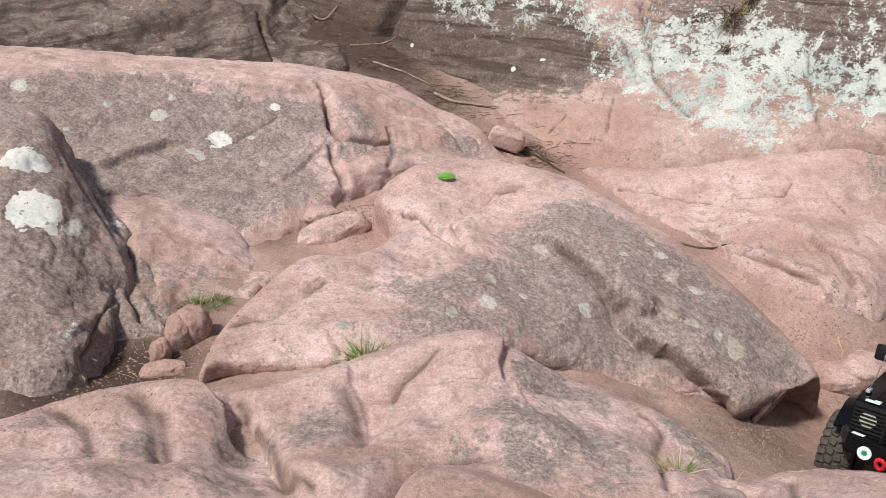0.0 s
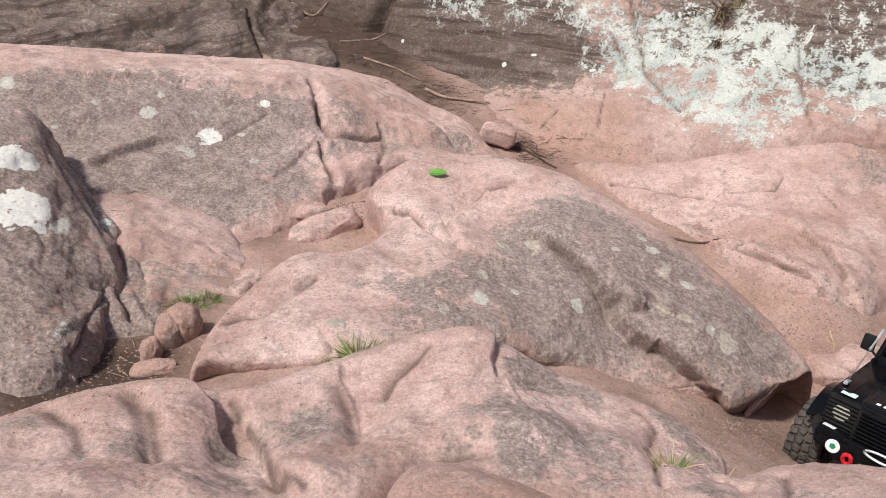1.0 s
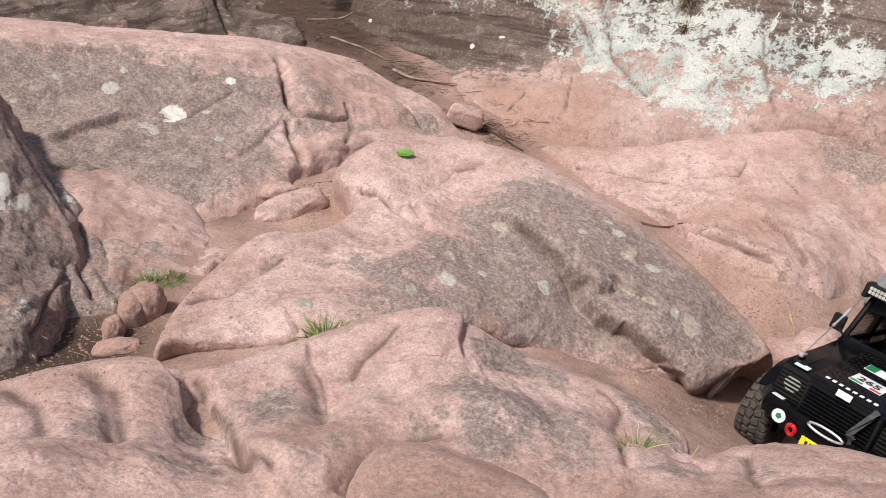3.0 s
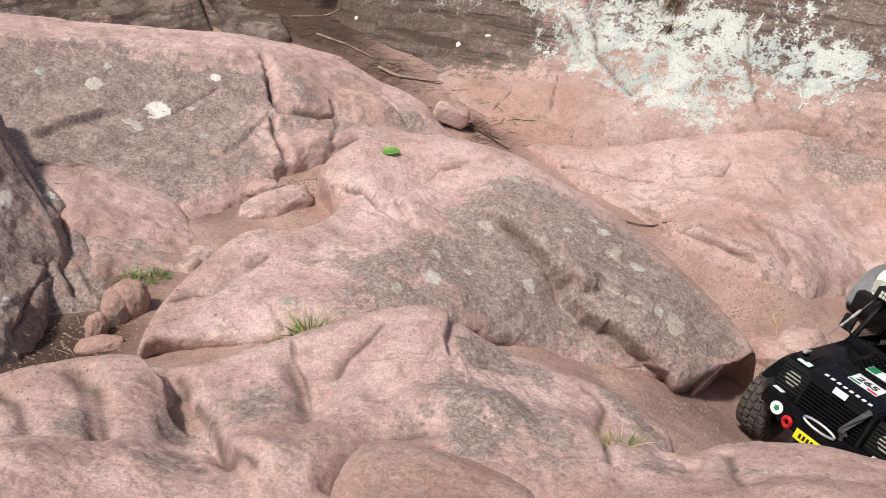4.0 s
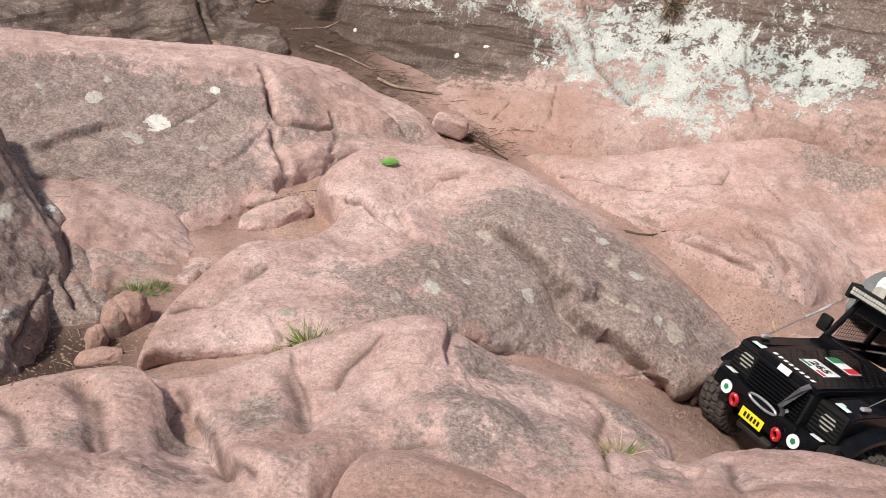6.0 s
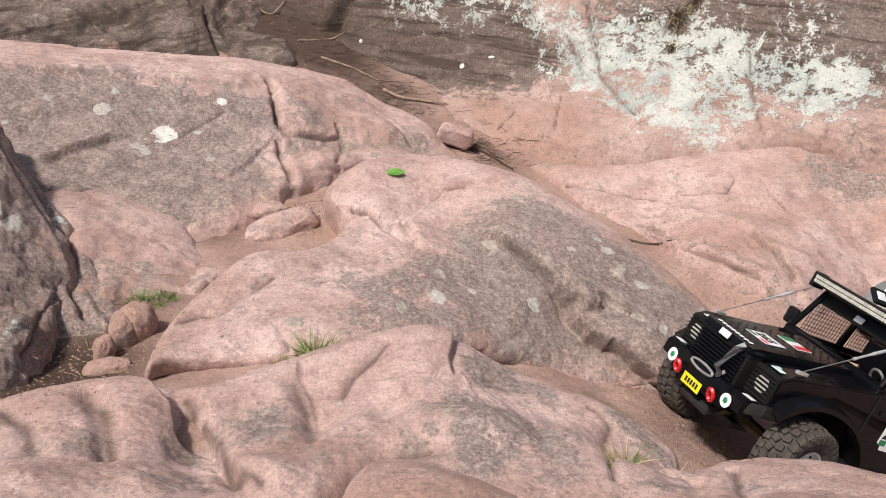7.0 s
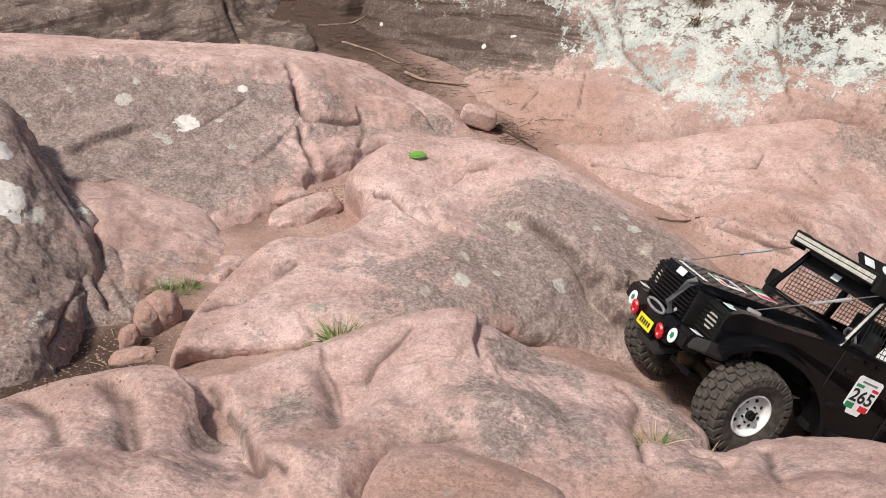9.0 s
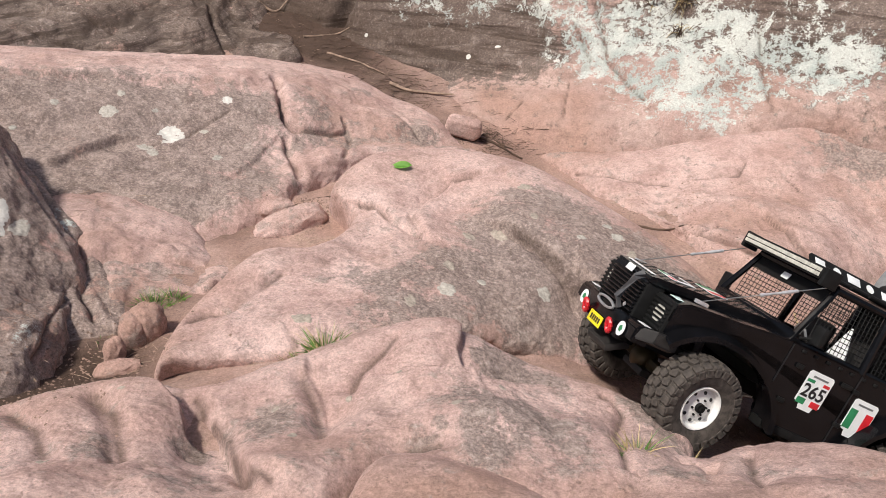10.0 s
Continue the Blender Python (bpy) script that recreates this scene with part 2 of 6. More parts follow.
# ---- ground ----
GROUND = [
    (0.203, 2.037, -0.089),
    (-0.006, 2.248, -0.041),
    (-0.147, 2.410, -0.002),
    (-0.374, 2.631, 0.053),
    (0.416, 1.874, -0.136),
    (0.295, 1.973, -0.117),
    (0.506, 1.694, -0.132),
    (0.576, 1.518, -0.120),
    (0.633, 1.457, -0.109),
    (0.702, 1.409, -0.110),
    (0.786, 1.393, -0.137),
    (0.993, 1.446, -0.219),
    (0.602, 1.402, -0.155),
    (0.672, 1.269, -0.161),
    (0.825, 1.400, -0.154),
    (-0.167, 1.421, 0.016),
    (-0.110, 1.498, 0.022),
    (-0.338, 1.404, 0.014),
    (-0.395, 1.163, 0.049),
    (-0.406, 0.971, 0.065),
    (-0.446, 0.867, 0.100),
    (-0.515, 0.819, 0.131),
    (-0.303, 0.919, 0.091),
    (-0.094, 0.894, 0.119),
    (0.326, 1.021, -0.050),
    (-0.465, 1.323, 0.037),
    (0.708, 1.804, -0.126),
    (0.867, 1.825, -0.119),
    (0.828, 1.644, -0.134),
    (0.683, 1.641, -0.126),
    (0.613, 1.878, -0.131),
    (1.098, 1.792, -0.174),
    (0.86, 1.18, -0.225), (1.0, 1.02, -0.20), (0.75, 1.14, -0.24), (0.88, 0.97, -0.25), (0.66, 1.06, -0.20), (0.70, 0.85, -0.17), (0.60, 0.99, -0.165),
    (0.62, 0.83, -0.14), (0.51, 0.83, -0.07), (0.39, 0.82, -0.005), (0.44, 1.03, -0.08), (0.34, 1.03, -0.035), (1.0, 1.36, -0.22), (1.2, 1.5, -0.26)]


def ground_height(x, y):
    """A smooth sheet through the low points between the rocks, level far away."""
    g = np.array(GROUND)
    far = np.hypot(g[:, None, 0] - g[None, :, 0], g[:, None, 1] - g[None, :, 1])
    weights = np.linalg.solve(far + 1e-3 * np.eye(len(g)), g[:, 2] + 0.05)
    z = np.full(x.shape, 0.0)
    for (gx, gy, gz), w in zip(GROUND, weights):
        z += w * np.sqrt((x - gx) ** 2 + (y - gy) ** 2 + 0.02 ** 2)
    away = np.hypot(np.maximum(np.abs(x - 0.25) - 1.1, 0), np.maximum(np.abs(y - 1.7) - 0.9, 0))
    near = 1 - smooth(0.0, 1.2, away)
    return np.clip(z, -0.45, 0.35) * near - 0.056 - 0.15 * (1 - near)


def build_ground():
    grow = 0.012 * 1.22 ** np.arange(1, 48)
    far = np.cumsum(grow)
    xs = np.concatenate([-1.5 - far[::-1], np.linspace(-1.5, 1.9, 340), 1.9 + far])
    ys = np.concatenate([0.4 - far[::-1], np.linspace(0.4, 3.0, 260), 3.0 + far])
    x, y = np.meshgrid(xs, ys)
    z = ground_height(x, y)
    p = np.stack([x, y, z], -1).reshape(-1, 3)
    flat = np.stack([p[:, 0], p[:, 1], 0 * p[:, 2]], 1)
    z = z.ravel() + 0.012 * fractal(flat * 6, 3) + 0.005 * fractal(flat * 28, 4) + 0.002 * fractal(flat * 110, 2)
    p[:, 2] = z
    sheet("ground", p.reshape(*x.shape, 3), SAND, "structure", "reddish sandy gully floor between sandstone boulders", "ground", base=(0.10, 0, 0.0),
          soil_shade=[(-0.147, 2.410, -0.002, 0.156, 0.9), (-0.270, 2.576, 0.036, 0.192, 0.9), (-0.414, 2.692, 0.070, 0.24, 0.9), (-0.006, 2.248, -0.041, 0.108, 0.7), (0.135, 2.076, -0.072, 0.072, 0.6), (-0.406, 0.971, 0.065, 0.108, 0.9), (-0.430, 0.896, 0.086, 0.096, 0.8), (-0.482, 0.831, 0.121, 0.096, 0.7), (-0.395, 1.159, 0.042, 0.072, 0.6), (-0.309, 1.414, 0.020, 0.048, 0.6), (0.295, 1.973, -0.117, 0.072, 0.4), (0.441, 0.992, -0.052, 0.06, 0.5), (0.526, 1.006, -0.086, 0.072, 0.4), (0.517, 1.643, -0.127, 0.072, 0.3)])


build_ground()

# ---- rocks ----
WALL = rock("rock_wall", [
    [(-0.714, 3.386, 0.432), (-0.329, 3.084, 0.465), (-0.041, 2.922, 0.482), (0.225, 2.854, 0.490), (0.505, 2.758, 0.500), (0.786, 2.630, 0.514), (1.052, 2.537, 0.524), (1.309, 2.416, 0.537), (1.548, 2.199, 0.561)],
    [(-0.635, 2.966, 0.070), (-0.318, 2.779, 0.116), (-0.039, 2.618, 0.139), (0.216, 2.536, 0.144), (0.483, 2.442, 0.169), (0.756, 2.340, 0.195), (1.003, 2.238, 0.221), (1.243, 2.122, 0.251), (1.495, 1.964, 0.292)],
    [(-0.469, 2.783, -0.025), (-0.239, 2.571, -0.030), (-0.022, 2.440, -0.037), (0.209, 2.348, -0.021), (0.451, 2.243, -0.000), (0.711, 2.126, 0.013), (0.960, 2.021, 0.037), (1.188, 1.912, 0.078), (1.424, 1.765, 0.134)],
    [(-0.362, 2.474, -0.048), (-0.162, 2.358, -0.074), (0.024, 2.249, -0.104), (0.224, 2.097, -0.128), (0.438, 2.013, -0.120), (0.676, 1.989, -0.087), (0.945, 1.944, -0.031), (1.168, 1.844, 0.025), (1.400, 1.701, 0.085)]], 460, 260, "tall sandstone wall with dark bands and mint-white lichen", STONE_LAYERED,
     back=((0, 0.05, 0.45), (0, 0.5, 0.55)), front=(0, -0.05, -0.25), terrace=0.003, swell=0.012, knob=0.005, kind="structure", category="rock wall",
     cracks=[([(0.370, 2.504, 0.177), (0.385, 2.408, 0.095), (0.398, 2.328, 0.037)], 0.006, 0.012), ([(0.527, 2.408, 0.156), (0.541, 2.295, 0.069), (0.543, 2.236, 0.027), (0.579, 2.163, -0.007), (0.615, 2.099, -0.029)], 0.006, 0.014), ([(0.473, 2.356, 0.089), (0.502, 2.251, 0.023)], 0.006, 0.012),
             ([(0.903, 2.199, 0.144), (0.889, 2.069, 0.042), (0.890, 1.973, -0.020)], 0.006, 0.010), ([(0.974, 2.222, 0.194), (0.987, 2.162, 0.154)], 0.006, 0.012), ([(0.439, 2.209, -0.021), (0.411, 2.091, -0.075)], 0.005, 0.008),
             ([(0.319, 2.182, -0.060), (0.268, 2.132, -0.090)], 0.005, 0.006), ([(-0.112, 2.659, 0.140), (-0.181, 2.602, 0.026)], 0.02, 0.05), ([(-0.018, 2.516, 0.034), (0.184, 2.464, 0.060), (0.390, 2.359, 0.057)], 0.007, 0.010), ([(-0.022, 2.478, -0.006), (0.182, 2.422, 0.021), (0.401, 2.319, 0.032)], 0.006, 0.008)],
     ledges=[([(-0.021, 2.432, -0.042), (0.179, 2.358, -0.025), (0.327, 2.300, -0.009), (0.437, 2.225, -0.015)], (0.182, 2.428, 0.027), 0.08, 0.012)],
     lumps=[(0.588, 2.320, 0.107, 0.094, -1.50), (0.795, 2.144, 0.058, 0.121, 2.00), (0.987, 2.162, 0.154, 0.108, -1.50), (0.174, 2.203, -0.082, 0.090, 1.20), (0.734, 2.266, 0.125, 0.047, -2.50)],
     grey=[(-0.385, 2.742, 0.021, 0.163, 1.20), (-0.312, 2.748, 0.087, 0.162, 1.10), (-0.134, 2.579, 0.033, 0.136, 1.10), (0.029, 2.498, 0.037, 0.131, 1.10), (0.104, 2.438, 0.007, 0.097, 0.60), (0.183, 2.443, 0.040, 0.129, 1.10), (0.317, 2.379, 0.041, 0.095, 1.00), (0.229, 2.384, 0.010, 0.079, 0.50), (-0.066, 2.593, 0.095, 0.101, 0.70), (0.417, 2.312, 0.033, 0.062, 0.50), (-0.241, 2.601, -0.011, 0.103, 0.80), (0.942, 2.183, 0.149, 0.093, 0.35), (1.013, 2.087, 0.111, 0.091, 0.50), (0.950, 2.206, 0.171, 0.141, 0.40), (1.092, 2.091, 0.151, 0.139, 0.50), (0.613, 2.309, 0.109, 0.125, 0.30), (0.811, 2.260, 0.152, 0.125, 0.35), (0.760, 2.090, 0.006, 0.089, 0.20), (0.62, 2.33, 0.11, 0.16, 0.45), (0.85, 2.22, 0.13, 0.18, 0.5), (1.08, 2.12, 0.17, 0.2, 0.5), (0.25, 2.55, 0.16, 0.2, 0.5), (1.3, 2.0, 0.2, 0.2, 0.5)],
     white=[(0.060, 2.562, 0.121, 0.083, 0.55), (0.216, 2.519, 0.128, 0.099, 0.50), (0.422, 2.421, 0.124, 0.096, 0.60), (0.486, 2.286, 0.041, 0.085, 0.55), (0.599, 2.288, 0.087, 0.117, 0.85), (0.599, 2.175, 0.006, 0.083, 0.60), (0.719, 2.174, 0.049, 0.121, 0.75), (0.712, 2.059, -0.023, 0.073, 0.60), (0.838, 2.227, 0.138, 0.109, 0.50), (0.830, 2.051, 0.006, 0.081, 0.60), (0.878, 2.115, 0.071, 0.076, 0.50), (0.967, 2.063, 0.072, 0.083, 0.60), (1.032, 2.023, 0.073, 0.090, 0.60), (1.119, 1.997, 0.098, 0.090, 0.60), (0.755, 2.008, -0.039, 0.043, 0.60), (1.047, 2.190, 0.203, 0.079, 0.40), (0.640, 2.098, -0.024, 0.059, 0.50)],
     # darker brown band low on the wall's left half, fading to the right
     soil_shade=[(-0.385, 2.742, 0.021, 0.163, 0.70), (-0.242, 2.631, 0.014, 0.139, 0.60), (-0.105, 2.538, 0.008, 0.117, 0.50), (0.041, 2.482, 0.025, 0.098, 0.45), (0.187, 2.436, 0.035, 0.097, 0.40), (0.301, 2.386, 0.040, 0.079, 0.35)])
LEDGE = rock("layered_ledge", [
    [(-1.764, 2.762, 0.410), (-1.458, 2.931, 0.386), (-1.147, 3.061, 0.351), (-0.894, 3.098, 0.293), (-0.668, 3.007, 0.169), (-0.505, 2.839, 0.066), (-0.384, 2.695, 0.018)],
    [(-1.483, 2.185, 0.235), (-1.230, 2.327, 0.198), (-0.965, 2.427, 0.165), (-0.758, 2.494, 0.143), (-0.614, 2.538, 0.112), (-0.494, 2.565, 0.072), (-0.350, 2.546, 0.012)],
    [(-1.324, 1.893, 0.195), (-1.100, 2.019, 0.155), (-0.872, 2.128, 0.113), (-0.686, 2.184, 0.078), (-0.531, 2.241, 0.044), (-0.408, 2.286, 0.024), (-0.264, 2.327, 0.010)]], 320, 220, "stratified grey-pink sandstone ledge above the slab", STONE_LAYERED, terrace=0.030, base=(0.85, 0, 0), knob=0.009, swell=0.02,
     cracks=[([(-0.539, 2.598, 0.091), (-0.500, 2.419, 0.078), (-0.425, 2.298, 0.039)], 0.010, 0.025), ([(-1.053, 2.308, 0.167), (-0.880, 2.297, 0.144), (-0.720, 2.279, 0.119)], 0.007, 0.014), ([(-1.056, 2.111, 0.169), (-0.900, 2.176, 0.142), (-0.729, 2.186, 0.097)], 0.006, 0.012)])
SLOPE = rock("sloping_slab", [
    [(0.350, 1.977, -0.119), (0.537, 1.964, -0.113), (0.733, 1.957, -0.080), (0.924, 1.946, -0.049), (1.136, 1.931, -0.026), (1.330, 1.837, 0.015)],
    [(0.416, 1.874, -0.136), (0.558, 1.817, -0.122), (0.692, 1.764, -0.105), (0.844, 1.776, -0.094), (1.091, 1.816, -0.107), (1.302, 1.740, -0.069)],
    [(0.499, 1.716, -0.133), (0.590, 1.652, -0.118), (0.666, 1.602, -0.103), (0.799, 1.587, -0.101), (1.056, 1.686, -0.158), (1.250, 1.621, -0.121)],
    [(0.578, 1.526, -0.118), (0.635, 1.465, -0.107), (0.704, 1.416, -0.108), (0.789, 1.401, -0.136), (0.999, 1.457, -0.220), (1.152, 1.402, -0.208)]], 340, 220, "smooth pink sandstone slab with broken edges", swell=0.010, knob=0.005, base=(0.08, 0, 0.0), seed=3.1,
     cracks=[([(0.663, 1.694, -0.107), (0.699, 1.675, -0.103), (0.754, 1.688, -0.100)], 0.005, 0.012), ([(0.754, 1.598, -0.098), (0.775, 1.545, -0.101), (0.776, 1.473, -0.102), (0.775, 1.433, -0.109)], 0.005, 0.010), ([(0.602, 1.547, -0.096), (0.663, 1.457, -0.094), (0.704, 1.429, -0.099)], 0.005, 0.009), ([(0.409, 1.891, -0.131), (0.512, 1.838, -0.123), (0.604, 1.803, -0.116)], 0.008, 0.008), ([(0.651, 1.588, -0.104), (0.616, 1.553, -0.099), (0.580, 1.545, -0.095)], 0.006, 0.010), ([(0.786, 1.828, -0.086), (0.756, 1.787, -0.096), (0.664, 1.795, -0.106)], 0.005, 0.006), ([(0.859, 1.771, -0.095), (0.875, 1.726, -0.103)], 0.004, 0.006)],
     ledges=[([(0.754, 1.598, -0.098), (0.775, 1.545, -0.101), (0.776, 1.473, -0.102), (0.775, 1.433, -0.109)], (0.905, 1.609, -0.131), 0.06, 0.014), ([(0.602, 1.547, -0.096), (0.663, 1.457, -0.094), (0.704, 1.429, -0.099)], (0.741, 1.529, -0.098), 0.05, 0.014)],
     lumps=[(0.725, 1.648, -0.100, 0.063, 1.50), (0.905, 1.609, -0.131, 0.078, 2.00), (0.591, 1.788, -0.118, 0.066, -1.50), (1.094, 1.831, -0.097, 0.087, 1.50)],
     grey=[(0.972, 1.865, -0.070, 0.057, 0.35), (1.052, 1.870, -0.072, 0.087, 0.45), (1.119, 1.825, -0.095, 0.073, 0.50)])
SLAB = rock("long_boulder", [
    [(-1.282, 1.910, 0.206), (-1.093, 2.015, 0.173), (-0.827, 2.120, 0.118), (-0.574, 2.189, 0.076), (-0.324, 2.219, 0.051), (-0.136, 2.203, 0.022), (-0.034, 2.130, -0.012), (0.091, 2.036, -0.048)],
    [(-1.079, 1.585, 0.259), (-0.909, 1.652, 0.236), (-0.683, 1.736, 0.212), (-0.477, 1.802, 0.167), (-0.274, 1.854, 0.126), (-0.130, 1.873, 0.067), (-0.005, 1.883, 0.015), (0.124, 1.898, -0.032)],
    [(-1.016, 1.433, 0.187), (-0.856, 1.493, 0.161), (-0.625, 1.576, 0.126), (-0.426, 1.624, 0.088), (-0.258, 1.687, 0.060), (-0.160, 1.752, 0.031), (-0.030, 1.811, -0.001), (0.148, 1.853, -0.040)],
    [(-0.935, 1.260, 0.136), (-0.793, 1.322, 0.103), (-0.552, 1.404, 0.062), (-0.355, 1.396, 0.032), (-0.253, 1.456, 0.026), (-0.181, 1.577, 0.031), (-0.052, 1.708, 0.006), (0.182, 1.796, -0.042)]], 460, 280, "long sandstone boulder, dark weathered face and pink top", swell=0.007, knob=0.006,
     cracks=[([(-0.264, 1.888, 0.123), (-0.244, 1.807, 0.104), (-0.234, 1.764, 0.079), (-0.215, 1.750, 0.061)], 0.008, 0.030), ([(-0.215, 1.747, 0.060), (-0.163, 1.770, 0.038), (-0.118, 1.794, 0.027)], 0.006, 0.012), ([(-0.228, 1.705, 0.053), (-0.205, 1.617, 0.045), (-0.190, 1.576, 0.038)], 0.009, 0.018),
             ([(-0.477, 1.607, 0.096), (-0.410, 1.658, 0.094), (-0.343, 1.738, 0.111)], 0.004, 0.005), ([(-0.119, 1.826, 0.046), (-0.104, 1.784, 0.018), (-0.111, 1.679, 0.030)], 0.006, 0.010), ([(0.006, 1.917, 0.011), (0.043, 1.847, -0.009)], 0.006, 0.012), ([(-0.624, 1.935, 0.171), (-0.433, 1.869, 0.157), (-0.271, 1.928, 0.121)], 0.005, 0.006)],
     ledges=[([(-0.613, 1.501, 0.108), (-0.577, 1.555, 0.109), (-0.537, 1.604, 0.112)], (-0.591, 1.613, 0.132), 0.04, 0.016), ([(-0.379, 1.474, 0.062), (-0.324, 1.515, 0.057), (-0.283, 1.596, 0.056), (-0.259, 1.672, 0.057)], (-0.377, 1.585, 0.071), 0.05, 0.008),
             ([(-0.735, 1.698, 0.216), (-0.529, 1.767, 0.177), (-0.343, 1.816, 0.140)], (-0.561, 1.899, 0.171), 0.05, 0.010)],
     lumps=[(-0.175, 1.797, 0.060, 0.043, 1.60), (-0.019, 1.850, 0.013, 0.051, 2.00), (-0.148, 1.678, 0.036, 0.035, 1.80), (-0.235, 1.583, 0.048, 0.033, -2.00), (-0.304, 1.464, 0.047, 0.042, 2.00), (-0.499, 1.486, 0.084, 0.065, -1.20), (-0.108, 1.887, 0.058, 0.051, -1.00), (0.084, 1.902, -0.010, 0.046, 1.40)],
     grey=[(-0.938, 1.493, 0.192, 0.106, 1.10), (-0.842, 1.574, 0.194, 0.083, 1.00), (-0.751, 1.604, 0.182, 0.083, 1.00), (-0.659, 1.649, 0.176, 0.083, 1.00), (-0.564, 1.672, 0.154, 0.083, 1.00), (-0.461, 1.702, 0.132, 0.083, 1.00), (-0.364, 1.722, 0.109, 0.071, 1.00), (-0.291, 1.767, 0.106, 0.054, 0.80), (-0.688, 1.515, 0.126, 0.079, 0.90), (-0.568, 1.484, 0.096, 0.077, 0.80), (-0.475, 1.553, 0.087, 0.078, 0.90), (-0.384, 1.565, 0.070, 0.078, 0.80), (-0.321, 1.628, 0.065, 0.057, 0.70), (-0.244, 1.558, 0.048, 0.044, 0.60), (-0.487, 1.427, 0.066, 0.063, 0.80), (-0.407, 1.427, 0.056, 0.063, 0.70), (-0.564, 1.424, 0.079, 0.064, 0.70), (-0.344, 1.455, 0.053, 0.053, 0.60), (-0.280, 1.508, 0.050, 0.043, 0.60), (-0.837, 1.355, 0.136, 0.130, 0.90), (-0.177, 1.804, 0.066, 0.049, 0.50), (-0.113, 1.756, 0.019, 0.048, 0.70), (-0.193, 1.711, 0.039, 0.047, 0.60), (-0.170, 1.861, 0.083, 0.050, 0.45), (-0.084, 1.990, 0.045, 0.054, 0.40), (0.055, 1.853, -0.009, 0.064, 0.70), (-0.007, 1.825, -0.004, 0.050, 0.40), (0.152, 1.802, -0.018, 0.037, 0.50)])
WEDGE = rock("wedge_boulder", [
    [(-0.677, 1.445, 0.203), (-0.620, 1.393, 0.153), (-0.558, 1.331, 0.119), (-0.501, 1.267, 0.091), (-0.450, 1.195, 0.060), (-0.399, 1.112, 0.042)],
    [(-0.647, 1.335, 0.149), (-0.590, 1.289, 0.120), (-0.533, 1.241, 0.095), (-0.482, 1.175, 0.072), (-0.439, 1.122, 0.056), (-0.397, 1.070, 0.046)],
    [(-0.538, 1.021, 0.066), (-0.507, 1.019, 0.063), (-0.468, 1.018, 0.058), (-0.438, 1.022, 0.056), (-0.413, 1.030, 0.052), (-0.390, 1.044, 0.049)]], 180, 180, "dark grey wedge of sandstone behind the lichen boulder", base=(0.8, 0, 0), seed=8.0,
     cracks=[([(-0.500, 1.259, 0.092), (-0.480, 1.153, 0.074), (-0.433, 1.066, 0.070)], 0.008, 0.014)], white=[(-0.545, 1.303, 0.115, 0.022, 0.45), (-0.521, 1.277, 0.103, 0.016, 0.40)])
BOULDER = rock("lichen_boulder", [
    [(-0.864, 1.227, 0.293), (-0.782, 1.297, 0.297), (-0.699, 1.340, 0.287), (-0.643, 1.346, 0.268), (-0.590, 1.301, 0.205), (-0.532, 1.238, 0.142), (-0.475, 1.160, 0.092)],
    [(-0.777, 1.033, 0.222), (-0.694, 1.072, 0.217), (-0.621, 1.110, 0.206), (-0.575, 1.125, 0.188), (-0.541, 1.126, 0.160), (-0.506, 1.122, 0.125), (-0.467, 1.110, 0.078)],
    [(-0.667, 0.803, 0.160), (-0.588, 0.814, 0.143), (-0.526, 0.839, 0.121), (-0.492, 0.852, 0.113), (-0.469, 0.874, 0.103), (-0.459, 0.921, 0.094), (-0.460, 1.009, 0.084)]], 280, 300, "rounded boulder with large white lichen rosettes", base=(0.55, 0, 0), seed=1.7, knob=0.008,
     cracks=[([(-0.608, 1.320, 0.228), (-0.564, 1.269, 0.179), (-0.515, 1.217, 0.126)], 0.008, 0.010), ([(-0.471, 1.102, 0.088), (-0.464, 1.008, 0.110), (-0.461, 0.929, 0.103)], 0.006, 0.008)],
     lumps=[(-0.478, 0.947, 0.127, 0.032, 1.50), (-0.544, 1.009, 0.167, 0.049, 1.00), (-0.524, 0.887, 0.144, 0.038, -1.00)],
     grey=[(-0.650, 1.276, 0.263, 0.058, 0.20), (-0.601, 1.191, 0.217, 0.064, 0.35), (-0.559, 1.053, 0.175, 0.051, 0.55), (-0.515, 1.100, 0.137, 0.044, 0.55), (-0.542, 0.938, 0.160, 0.040, 0.45), (-0.487, 1.099, 0.109, 0.035, 0.50), (-0.514, 1.002, 0.150, 0.041, 0.40), (-0.548, 1.194, 0.168, 0.037, 0.40), (-0.680, 1.073, 0.214, 0.106, 0.50), (-0.476, 0.879, 0.115, 0.038, 0.30)],
     white=[(-0.488, 0.936, 0.134, 0.031, 0.22), (-0.468, 0.951, 0.115, 0.024, 0.20), (-0.522, 1.094, 0.146, 0.010, 0.40), (-0.522, 0.965, 0.155, 0.016, 0.25)])
